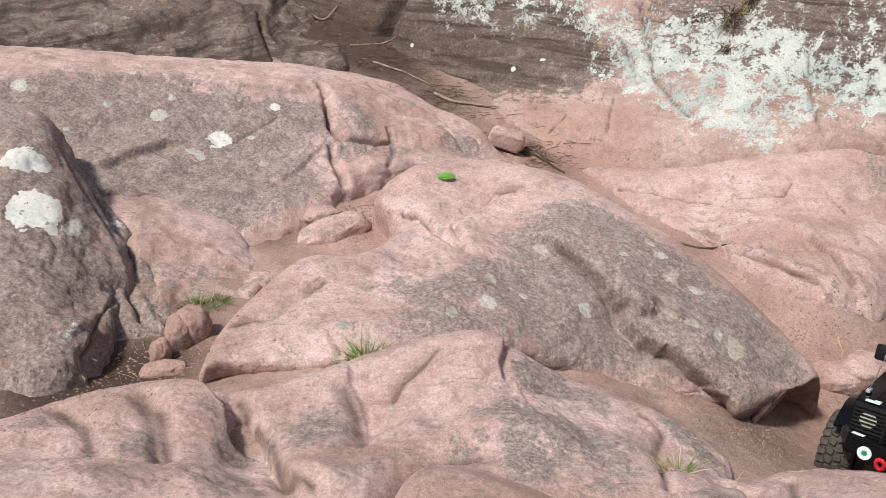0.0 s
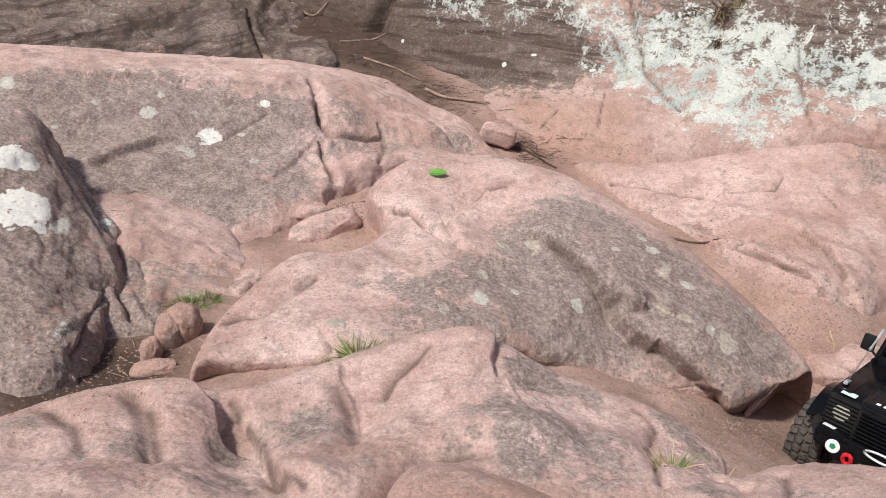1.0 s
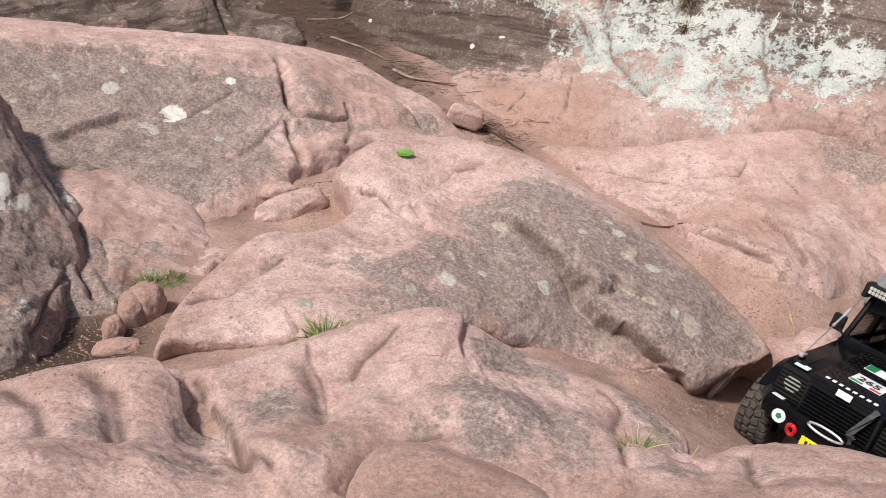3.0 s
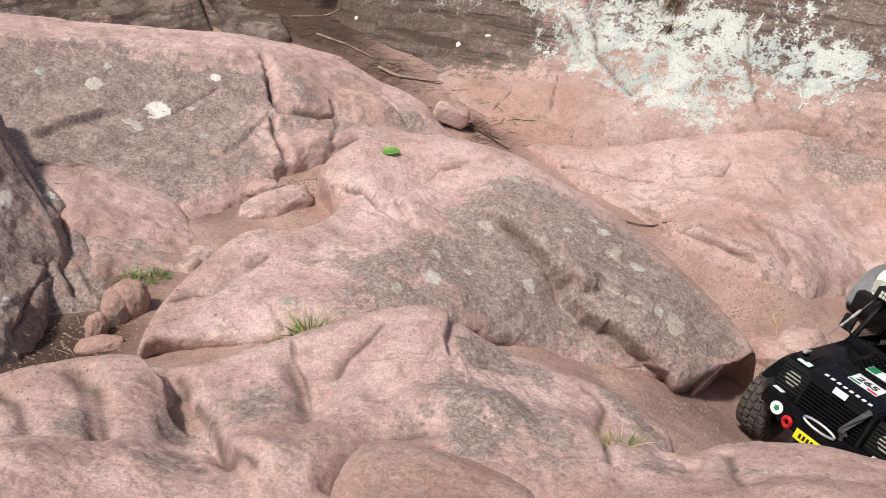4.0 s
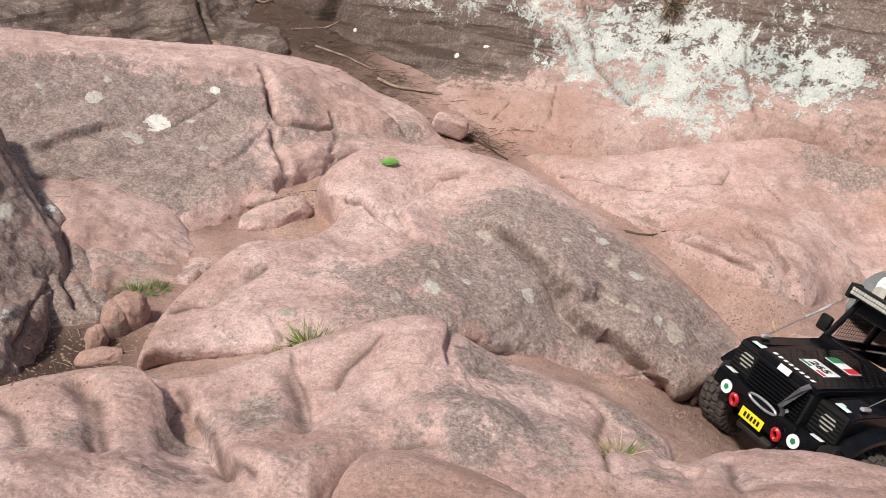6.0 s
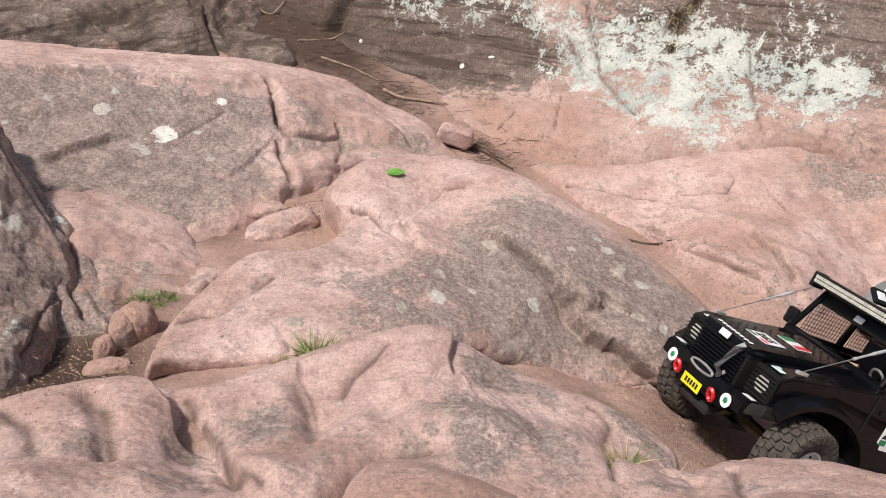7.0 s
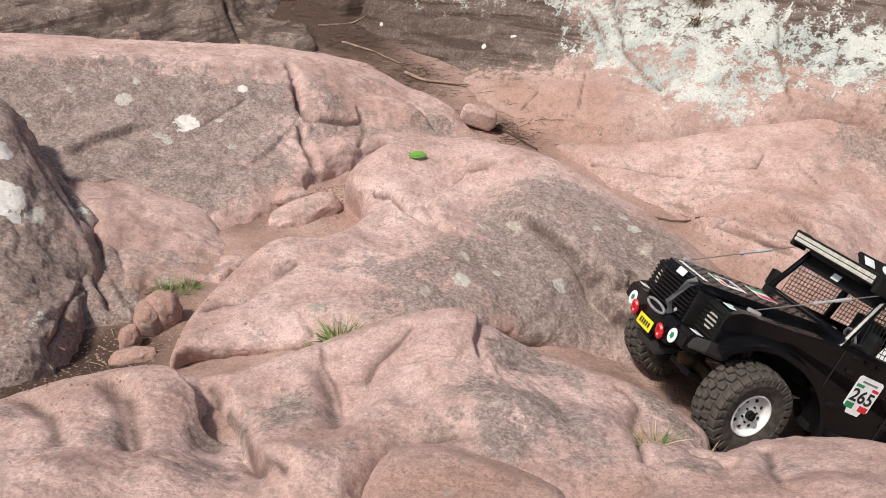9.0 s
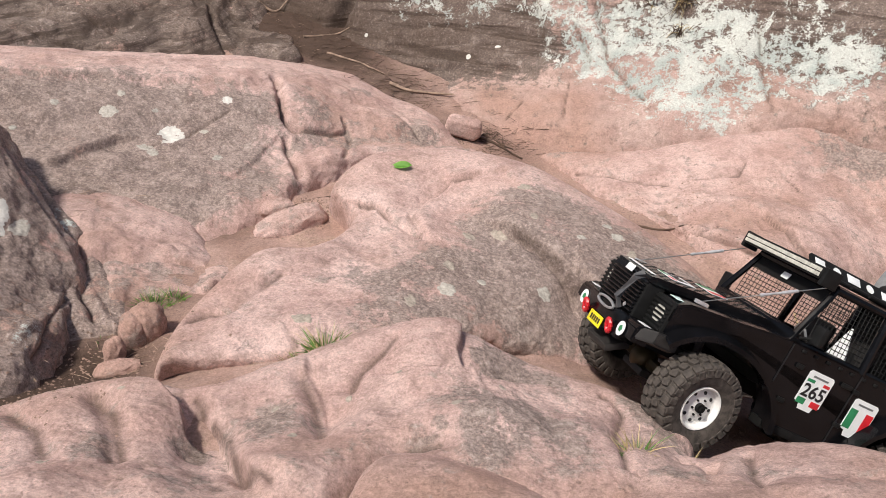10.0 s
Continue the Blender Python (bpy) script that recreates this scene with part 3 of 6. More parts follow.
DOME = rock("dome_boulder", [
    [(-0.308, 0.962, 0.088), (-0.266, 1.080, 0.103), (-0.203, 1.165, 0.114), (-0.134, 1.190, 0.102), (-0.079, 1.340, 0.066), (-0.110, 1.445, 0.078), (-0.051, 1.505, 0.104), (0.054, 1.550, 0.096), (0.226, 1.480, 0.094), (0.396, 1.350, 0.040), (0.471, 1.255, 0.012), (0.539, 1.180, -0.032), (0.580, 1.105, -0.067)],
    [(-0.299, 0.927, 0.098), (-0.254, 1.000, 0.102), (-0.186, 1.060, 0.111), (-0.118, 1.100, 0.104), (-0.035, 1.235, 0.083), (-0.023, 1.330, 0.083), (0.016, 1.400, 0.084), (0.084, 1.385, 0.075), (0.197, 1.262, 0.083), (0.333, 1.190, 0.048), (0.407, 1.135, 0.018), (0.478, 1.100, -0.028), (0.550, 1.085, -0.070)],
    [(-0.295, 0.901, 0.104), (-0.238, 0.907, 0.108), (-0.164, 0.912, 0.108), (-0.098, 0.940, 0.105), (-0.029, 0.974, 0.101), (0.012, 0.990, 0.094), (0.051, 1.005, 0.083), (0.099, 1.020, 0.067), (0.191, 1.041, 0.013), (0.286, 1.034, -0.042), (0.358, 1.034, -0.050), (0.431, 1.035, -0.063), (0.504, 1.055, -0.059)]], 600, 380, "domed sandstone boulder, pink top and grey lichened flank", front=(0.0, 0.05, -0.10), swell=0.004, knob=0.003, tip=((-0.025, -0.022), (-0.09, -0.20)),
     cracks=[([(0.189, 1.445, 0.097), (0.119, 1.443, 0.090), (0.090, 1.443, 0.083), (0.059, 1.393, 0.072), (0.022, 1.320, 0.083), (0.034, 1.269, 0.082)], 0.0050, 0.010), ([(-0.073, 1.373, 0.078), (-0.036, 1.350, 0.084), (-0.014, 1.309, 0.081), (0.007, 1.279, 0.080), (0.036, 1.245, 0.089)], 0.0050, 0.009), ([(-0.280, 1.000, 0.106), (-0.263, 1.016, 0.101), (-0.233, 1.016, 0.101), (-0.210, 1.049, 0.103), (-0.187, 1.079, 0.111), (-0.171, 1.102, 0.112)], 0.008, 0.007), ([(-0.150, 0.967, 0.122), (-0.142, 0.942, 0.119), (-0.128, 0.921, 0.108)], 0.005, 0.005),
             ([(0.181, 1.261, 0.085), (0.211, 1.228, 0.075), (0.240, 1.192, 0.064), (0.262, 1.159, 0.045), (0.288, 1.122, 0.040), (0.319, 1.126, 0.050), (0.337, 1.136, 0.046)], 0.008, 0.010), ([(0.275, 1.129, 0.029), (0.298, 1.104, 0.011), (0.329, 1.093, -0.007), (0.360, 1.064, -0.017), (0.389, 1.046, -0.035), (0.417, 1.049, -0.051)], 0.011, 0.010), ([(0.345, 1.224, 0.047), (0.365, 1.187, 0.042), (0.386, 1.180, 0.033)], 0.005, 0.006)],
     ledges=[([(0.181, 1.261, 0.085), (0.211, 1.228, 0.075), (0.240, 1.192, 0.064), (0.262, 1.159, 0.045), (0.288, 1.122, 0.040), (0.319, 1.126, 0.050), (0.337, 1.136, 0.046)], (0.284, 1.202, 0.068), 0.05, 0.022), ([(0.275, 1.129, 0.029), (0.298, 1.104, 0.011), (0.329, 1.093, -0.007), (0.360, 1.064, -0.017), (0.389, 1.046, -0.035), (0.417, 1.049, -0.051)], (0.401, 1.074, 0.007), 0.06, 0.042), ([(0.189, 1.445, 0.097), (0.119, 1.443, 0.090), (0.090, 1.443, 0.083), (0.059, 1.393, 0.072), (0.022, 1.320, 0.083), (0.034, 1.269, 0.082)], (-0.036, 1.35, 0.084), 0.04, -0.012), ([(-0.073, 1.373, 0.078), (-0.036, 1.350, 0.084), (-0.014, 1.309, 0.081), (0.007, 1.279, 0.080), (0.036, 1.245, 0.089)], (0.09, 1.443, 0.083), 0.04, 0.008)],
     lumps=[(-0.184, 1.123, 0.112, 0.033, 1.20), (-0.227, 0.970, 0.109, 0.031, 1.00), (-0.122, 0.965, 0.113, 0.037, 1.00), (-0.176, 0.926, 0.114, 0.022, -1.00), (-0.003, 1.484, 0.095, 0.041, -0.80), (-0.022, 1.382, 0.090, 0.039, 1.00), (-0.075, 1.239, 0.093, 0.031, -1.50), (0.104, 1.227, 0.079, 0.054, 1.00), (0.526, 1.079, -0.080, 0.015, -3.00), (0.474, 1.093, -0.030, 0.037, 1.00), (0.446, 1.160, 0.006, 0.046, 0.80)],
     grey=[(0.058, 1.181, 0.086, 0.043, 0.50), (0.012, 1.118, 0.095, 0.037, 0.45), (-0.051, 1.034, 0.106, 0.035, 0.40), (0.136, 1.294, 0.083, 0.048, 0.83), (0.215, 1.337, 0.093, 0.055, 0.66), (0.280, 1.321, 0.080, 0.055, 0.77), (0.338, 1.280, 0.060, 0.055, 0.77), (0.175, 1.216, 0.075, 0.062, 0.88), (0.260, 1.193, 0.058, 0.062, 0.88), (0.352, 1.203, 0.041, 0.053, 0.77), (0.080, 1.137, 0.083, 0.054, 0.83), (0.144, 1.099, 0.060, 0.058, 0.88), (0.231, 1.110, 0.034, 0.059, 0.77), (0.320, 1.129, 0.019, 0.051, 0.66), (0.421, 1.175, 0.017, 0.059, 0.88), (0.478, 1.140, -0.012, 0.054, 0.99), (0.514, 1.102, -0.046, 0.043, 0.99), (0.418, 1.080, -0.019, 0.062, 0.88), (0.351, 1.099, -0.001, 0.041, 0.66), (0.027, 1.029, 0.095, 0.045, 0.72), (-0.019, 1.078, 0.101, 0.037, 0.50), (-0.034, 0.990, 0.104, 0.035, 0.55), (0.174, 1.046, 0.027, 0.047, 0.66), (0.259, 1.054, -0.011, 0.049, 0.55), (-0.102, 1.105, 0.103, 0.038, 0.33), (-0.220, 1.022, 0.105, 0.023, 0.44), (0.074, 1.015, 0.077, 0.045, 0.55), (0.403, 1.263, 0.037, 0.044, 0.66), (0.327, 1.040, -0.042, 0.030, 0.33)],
     # dark brown bands below the ledges; last two spots paint the overhang's shade
     soil_shade=[(0.299, 1.090, 0.003, 0.010, 0.80), (0.319, 1.083, -0.006, 0.011, 0.80), (0.339, 1.065, -0.020, 0.012, 0.80), (0.358, 1.051, -0.034, 0.012, 0.80), (0.378, 1.041, -0.047, 0.011, 0.80), (0.228, 1.204, 0.067, 0.008, 0.70), (0.243, 1.185, 0.059, 0.009, 0.70), (0.256, 1.164, 0.049, 0.009, 0.70), (0.267, 1.141, 0.037, 0.009, 0.70), (0.458, 1.039, -0.073, 0.027, 0.80), (0.526, 1.077, -0.085, 0.019, 0.80)])
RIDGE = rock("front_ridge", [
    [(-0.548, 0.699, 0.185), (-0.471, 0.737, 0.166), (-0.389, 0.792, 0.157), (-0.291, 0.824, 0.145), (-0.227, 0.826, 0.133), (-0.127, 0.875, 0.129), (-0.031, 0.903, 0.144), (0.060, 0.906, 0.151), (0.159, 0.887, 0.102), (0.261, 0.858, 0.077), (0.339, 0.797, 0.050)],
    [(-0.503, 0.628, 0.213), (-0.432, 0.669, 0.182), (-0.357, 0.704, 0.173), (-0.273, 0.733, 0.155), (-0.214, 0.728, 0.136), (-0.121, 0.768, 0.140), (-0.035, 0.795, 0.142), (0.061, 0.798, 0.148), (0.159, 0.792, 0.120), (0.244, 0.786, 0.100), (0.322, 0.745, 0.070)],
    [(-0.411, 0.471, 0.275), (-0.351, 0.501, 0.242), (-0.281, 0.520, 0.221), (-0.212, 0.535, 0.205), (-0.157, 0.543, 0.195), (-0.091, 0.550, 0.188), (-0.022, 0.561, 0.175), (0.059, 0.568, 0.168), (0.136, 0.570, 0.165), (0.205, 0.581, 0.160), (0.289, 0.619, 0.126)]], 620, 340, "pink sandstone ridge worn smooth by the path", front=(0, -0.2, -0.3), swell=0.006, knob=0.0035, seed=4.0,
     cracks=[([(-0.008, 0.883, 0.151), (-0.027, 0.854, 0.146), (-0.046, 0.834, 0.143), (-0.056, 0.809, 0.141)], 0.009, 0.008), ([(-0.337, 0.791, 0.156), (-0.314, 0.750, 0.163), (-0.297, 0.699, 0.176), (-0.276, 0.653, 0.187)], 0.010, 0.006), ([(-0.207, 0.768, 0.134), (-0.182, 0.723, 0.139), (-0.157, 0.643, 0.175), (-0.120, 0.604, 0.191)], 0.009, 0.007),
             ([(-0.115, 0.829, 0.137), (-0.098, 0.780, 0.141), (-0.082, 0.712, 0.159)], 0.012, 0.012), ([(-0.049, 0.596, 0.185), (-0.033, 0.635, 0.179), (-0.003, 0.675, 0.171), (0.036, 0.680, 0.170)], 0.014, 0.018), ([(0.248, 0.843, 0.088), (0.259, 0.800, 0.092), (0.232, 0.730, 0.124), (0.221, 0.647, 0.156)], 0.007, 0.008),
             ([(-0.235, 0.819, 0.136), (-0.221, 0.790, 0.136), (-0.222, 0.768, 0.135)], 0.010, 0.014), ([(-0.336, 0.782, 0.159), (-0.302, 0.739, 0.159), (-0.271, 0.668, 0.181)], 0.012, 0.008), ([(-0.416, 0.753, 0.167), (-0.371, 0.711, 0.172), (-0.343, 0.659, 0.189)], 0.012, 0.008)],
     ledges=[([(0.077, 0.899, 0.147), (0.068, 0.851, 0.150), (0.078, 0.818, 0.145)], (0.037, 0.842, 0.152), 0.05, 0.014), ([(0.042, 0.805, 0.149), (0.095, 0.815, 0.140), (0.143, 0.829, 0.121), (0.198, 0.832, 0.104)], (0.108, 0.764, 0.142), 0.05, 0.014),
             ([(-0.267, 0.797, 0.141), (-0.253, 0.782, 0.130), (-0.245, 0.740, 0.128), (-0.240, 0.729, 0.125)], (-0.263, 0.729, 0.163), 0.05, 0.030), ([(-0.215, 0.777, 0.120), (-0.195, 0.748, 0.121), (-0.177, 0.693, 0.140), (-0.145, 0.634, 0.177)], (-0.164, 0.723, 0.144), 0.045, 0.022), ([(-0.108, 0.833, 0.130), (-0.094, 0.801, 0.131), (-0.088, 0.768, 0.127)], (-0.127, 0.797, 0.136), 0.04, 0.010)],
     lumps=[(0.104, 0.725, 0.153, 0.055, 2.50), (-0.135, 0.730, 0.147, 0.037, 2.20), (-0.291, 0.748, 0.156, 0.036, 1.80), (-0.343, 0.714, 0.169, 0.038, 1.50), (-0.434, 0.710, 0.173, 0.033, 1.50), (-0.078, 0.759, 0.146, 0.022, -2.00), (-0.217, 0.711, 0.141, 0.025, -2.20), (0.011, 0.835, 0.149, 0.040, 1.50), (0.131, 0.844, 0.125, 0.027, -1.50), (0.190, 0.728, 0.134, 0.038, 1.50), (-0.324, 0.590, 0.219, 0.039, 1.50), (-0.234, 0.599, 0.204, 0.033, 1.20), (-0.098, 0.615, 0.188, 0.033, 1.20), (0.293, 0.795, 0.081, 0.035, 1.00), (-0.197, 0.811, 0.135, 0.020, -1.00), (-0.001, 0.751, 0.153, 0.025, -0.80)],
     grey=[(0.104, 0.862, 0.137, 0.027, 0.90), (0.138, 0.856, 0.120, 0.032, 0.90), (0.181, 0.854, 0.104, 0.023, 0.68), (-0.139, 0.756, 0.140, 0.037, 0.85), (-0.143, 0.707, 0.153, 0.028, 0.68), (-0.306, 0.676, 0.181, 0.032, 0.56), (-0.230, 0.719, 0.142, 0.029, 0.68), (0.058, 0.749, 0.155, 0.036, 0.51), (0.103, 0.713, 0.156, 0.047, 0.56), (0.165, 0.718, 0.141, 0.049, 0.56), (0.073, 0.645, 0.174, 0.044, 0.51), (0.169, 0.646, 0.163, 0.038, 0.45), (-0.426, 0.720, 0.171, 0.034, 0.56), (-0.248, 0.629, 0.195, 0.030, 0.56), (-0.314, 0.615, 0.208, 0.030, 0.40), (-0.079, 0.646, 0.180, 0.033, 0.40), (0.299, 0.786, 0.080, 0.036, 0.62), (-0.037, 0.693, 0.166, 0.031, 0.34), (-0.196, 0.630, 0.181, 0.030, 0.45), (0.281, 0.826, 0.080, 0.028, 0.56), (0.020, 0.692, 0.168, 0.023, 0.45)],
     soil_shade=[(-0.222, 0.754, 0.126, 0.020, 0.45), (-0.224, 0.730, 0.124, 0.020, 0.45), (-0.210, 0.711, 0.140, 0.014, 0.50), (-0.204, 0.642, 0.176, 0.012, 0.50), (-0.174, 0.621, 0.183, 0.011, 0.50), (0.282, 0.720, 0.110, 0.013, 0.30), (0.019, 0.673, 0.171, 0.009, 0.40)])
STONE_LOW = rock("front_stone", [
    [(-0.048, 0.582, 0.191), (-0.026, 0.625, 0.193), (0.001, 0.634, 0.193), (0.051, 0.622, 0.191), (0.091, 0.596, 0.194), (0.125, 0.551, 0.204)],
    [(-0.045, 0.532, 0.207), (-0.022, 0.565, 0.213), (0.008, 0.573, 0.212), (0.052, 0.564, 0.214), (0.084, 0.540, 0.219), (0.119, 0.516, 0.218)],
    [(-0.037, 0.486, 0.227), (-0.015, 0.490, 0.229), (0.012, 0.490, 0.229), (0.047, 0.489, 0.230), (0.078, 0.487, 0.232), (0.113, 0.484, 0.235)]], 200, 140, "low pink stone in front of the ridge", front=(0, -0.1, -0.2), swell=0.006, knob=0.003, seed=2.2)
ROUND = rock("front_boulder", [
    [(0.213, 0.649, 0.125), (0.267, 0.692, 0.118), (0.325, 0.695, 0.110), (0.371, 0.709, 0.111), (0.438, 0.702, 0.125), (0.488, 0.667, 0.142), (0.531, 0.627, 0.156), (0.568, 0.573, 0.176)],
    [(0.201, 0.606, 0.148), (0.249, 0.626, 0.150), (0.297, 0.622, 0.149), (0.344, 0.634, 0.149), (0.401, 0.631, 0.160), (0.447, 0.599, 0.178), (0.486, 0.564, 0.193), (0.526, 0.524, 0.210)],
    [(0.180, 0.523, 0.184), (0.220, 0.516, 0.191), (0.259, 0.509, 0.200), (0.296, 0.509, 0.201), (0.336, 0.498, 0.213), (0.380, 0.485, 0.229), (0.420, 0.468, 0.243), (0.462, 0.448, 0.260)]], 320, 180, "low rounded pink boulder beside the gully", front=(0, -0.1, -0.2), swell=0.008, knob=0.004, seed=6.0,
     cracks=[([(0.297, 0.693, 0.115), (0.320, 0.682, 0.119), (0.314, 0.637, 0.143)], 0.010, 0.014), ([(0.366, 0.698, 0.118), (0.347, 0.643, 0.144), (0.341, 0.595, 0.172)], 0.010, 0.008)],
     lumps=[(0.247, 0.622, 0.151, 0.021, 1.00), (0.318, 0.621, 0.152, 0.021, 0.80), (0.359, 0.571, 0.191, 0.029, 1.00), (0.430, 0.562, 0.200, 0.035, 0.80)], grey=[(0.269, 0.622, 0.151, 0.025, 0.60), (0.358, 0.654, 0.141, 0.022, 0.45), (0.402, 0.594, 0.181, 0.033, 0.45)])

# ---- smaller stones lying between the boulders ----
rock("shelf_stone", [[(-0.558, 1.326, 0.109), (-0.510, 1.379, 0.093), (-0.448, 1.391, 0.073), (-0.383, 1.395, 0.044), (-0.343, 1.376, 0.016)],
     [(-0.526, 1.291, 0.099), (-0.483, 1.317, 0.090), (-0.432, 1.324, 0.070), (-0.378, 1.327, 0.046), (-0.323, 1.325, 0.019)],
     [(-0.486, 1.223, 0.080), (-0.445, 1.231, 0.067), (-0.407, 1.253, 0.058), (-0.355, 1.259, 0.042), (-0.311, 1.261, 0.025)]], 140, 110, "flat pink sandstone shelf under the long boulder", side=0.02, swell=0.006, back=((0, 0.05, -0.02), (0, 0.12, -0.2)), front=(0, -0.02, -0.15), seed=9, grey=[])
rock("shelf_stone", [[(-0.468, 1.221, 0.065), (-0.435, 1.258, 0.059), (-0.390, 1.292, 0.042), (-0.336, 1.298, 0.027), (-0.273, 1.254, 0.023)],
     [(-0.450, 1.182, 0.063), (-0.413, 1.207, 0.058), (-0.375, 1.227, 0.046), (-0.332, 1.231, 0.033), (-0.283, 1.214, 0.032)],
     [(-0.427, 1.130, 0.061), (-0.400, 1.148, 0.051), (-0.362, 1.168, 0.040), (-0.329, 1.175, 0.035), (-0.296, 1.183, 0.034)]], 130, 100, "grey-pink stone behind the grass tuft", side=0.02, swell=0.006, back=((0, 0.04, -0.02), (0, 0.1, -0.2)), front=(0, -0.02, -0.15), seed=12, base=(0.35, 0, 0))


def stone(name, at, size, turn, label, seed=0.0, grey=0.1, round_=0.85):
    """A loose rounded stone, half sunk."""
    bm = bmesh.new()
    bmesh.ops.create_icosphere(bm, subdivisions=5, radius=1)
    p = np.array([v.co[:] for v in bm.verts])
    bm_faces = [[v.index for v in f.verts] for f in bm.faces]
    bm.free()
    p = np.sign(p) * np.abs(p) ** round_
    p *= 1 + 0.22 * fractal(p * 1.1 + seed, 3)[:, None] + 0.03 * fractal(p * 5 + seed, 3)[:, None]
    rot = np.array(Euler([radians(a) for a in turn]).to_matrix())
    p = (p * size) @ rot.T + at
    me = bpy.data.meshes.new(name)
    me.from_pydata(p.tolist(), [], bm_faces)
    me.polygons.foreach_set("use_smooth", [True] * len(me.polygons))
    for key, value in (("grey", grey), ("white", 0.0), ("soil_shade", 0.0)):
        me.attributes.new(key, "FLOAT", "POINT").data.foreach_set("value", [value] * len(p))
    me.materials.append(STONE)
    return tagged(new(name, me), label, "stone")


stone("long_stone", (-0.198, 1.423, 0.013), (0.070, 0.030, 0.030), (0, -8, 28), "smooth pink oblong stone in the sand", 1.0)
stone("small_stone", (-0.228, 1.470, 0.020), (0.034, 0.022, 0.020), (0, 0, 20), "small pink stone below the long boulder", 2.0)
stone("round_stone", (-0.355, 1.041, 0.071), (0.026, 0.026, 0.034), (0, 12, 0), "rounded pink stone beside the dark soil", 3.0)
stone("round_stone", (-0.366, 1.024, 0.073), (0.020, 0.020, 0.028), (0, 0, 0), "rounded brownish stone beside the dark soil", 3.6, 0.3)
stone("pebble", (-0.383, 0.983, 0.067), (0.014, 0.014, 0.026), (0, 10, 0), "small upright pink pebble in the dark soil", 4.0)
stone("pebble", (-0.370, 0.948, 0.067), (0.030, 0.016, 0.012), (0, 0, 10), "flat pink pebble in the dark soil", 5.0)
stone("chip_stone", (0.155, 2.016, -0.056), (0.044, 0.024, 0.024), (0, 18, -10), "pale angular stone wedged above the gully", 6.0, 0.0, 0.5)
stone("gully_stone", (0.740, 1.252, -0.166), (0.052, 0.034, 0.030), (0, 0, 10), "pink stone half sunk in the gully sand", 7.0)
stone("gully_stone", (0.687, 1.245, -0.182), (0.045, 0.035, 0.03), (0, 0, -10), "small pink stone in the gully sand", 8.0)


# ---- materials of the trucks and the small things ----
BLACK = plain("black_paint", (0.005, 0.005, 0.006), 0.17, vary=0.3, scale=40)
BLACK.node_tree.nodes["Principled BSDF"].inputs["Specular IOR Level"].default_value = 0.2
MATTE = plain("matte_black", (0.009, 0.009, 0.009), 0.6, vary=0.3)
MATTE.node_tree.nodes["Principled BSDF"].inputs["Specular IOR Level"].default_value = 0.2
DUSTY = plain("dusty_black", (0.018, 0.016, 0.015), 0.6, vary=0.45, scale=70)
RUBBER = plain("dusty_rubber", (0.060, 0.050, 0.043), 0.85, vary=0.5, scale=120, bump=0.0006)
WHITE = plain("white_enamel", (0.78, 0.78, 0.76), 0.35, vary=0.05)
STICKER = plain("white_vinyl", (0.80, 0.82, 0.82), 0.4, vary=0.04)
MINT = plain("mint_vinyl", (0.66, 0.84, 0.80), 0.4, vary=0.06)
GREEN = plain("green_vinyl", (0.02, 0.22, 0.09), 0.4)
RED = plain("red_paint", (0.62, 0.02, 0.03), 0.35)
YELLOW = plain("yellow_plate", (0.80, 0.66, 0.02), 0.45)
INK = plain("black_ink", (0.01, 0.01, 0.012), 0.5)
STEEL = plain("brushed_steel", (0.60, 0.60, 0.61), 0.38, metal=0.55, scale=150)
GREYPLASTIC = plain("grey_plastic", (0.16, 0.165, 0.17), 0.45)
LATCH = plain("worn_grey", (0.075, 0.075, 0.08), 0.4)
FAIRLEAD = plain("worn_aluminium", (0.34, 0.34, 0.35), 0.4, metal=0.4)
BRONZE = plain("bronze_axle", (0.10, 0.07, 0.035), 0.5, metal=0.6)
TAN = plain("tan_seat", (0.38, 0.27, 0.19), 0.8)
DARKGLASS = plain("dark_glass", (0.02, 0.022, 0.025), 0.06)
LENS = plain("lamp_lens", (0.52, 0.51, 0.45), 0.15)
CABLE = plain("steel_cable", (0.38, 0.37, 0.35), 0.4, metal=0.8)


def part(name, bm, mat, parent, label="", soft=True):
    """One mesh object from a bmesh, under a thing or a part."""
    me = bpy.data.meshes.new(name)
    bm.to_mesh(me)
    bm.free()
    if soft:
        me.polygons.foreach_set("use_smooth", [True] * len(me.polygons))
        me.set_sharp_from_angle(angle=radians(35))
    me.materials.append(mat)
    ob = new(name, me)
    ob.parent = parent
    return tagged(ob, label)


def box(a, b, bevel=0.002, turn=None, bm=None, segments=2):
    """A box from corner a to corner b with rounded edges."""
    tmp = bmesh.new()
    bmesh.ops.create_cube(tmp, size=1)
    for v in tmp.verts:
        v.co = [a[k] + (v.co[k] + 0.5) * (b[k] - a[k]) for k in range(3)]
    if bevel:
        bmesh.ops.bevel(tmp, geom=list(tmp.edges), offset=bevel, segments=segments, affect="EDGES", profile=0.6)
    if turn is not None:
        mid = Vector([(a[k] + b[k]) / 2 for k in range(3)])
        bmesh.ops.transform(tmp, matrix=Matrix.Translation(mid) @ turn @ Matrix.Translation(-mid), verts=tmp.verts)
    return joined(tmp, bm)


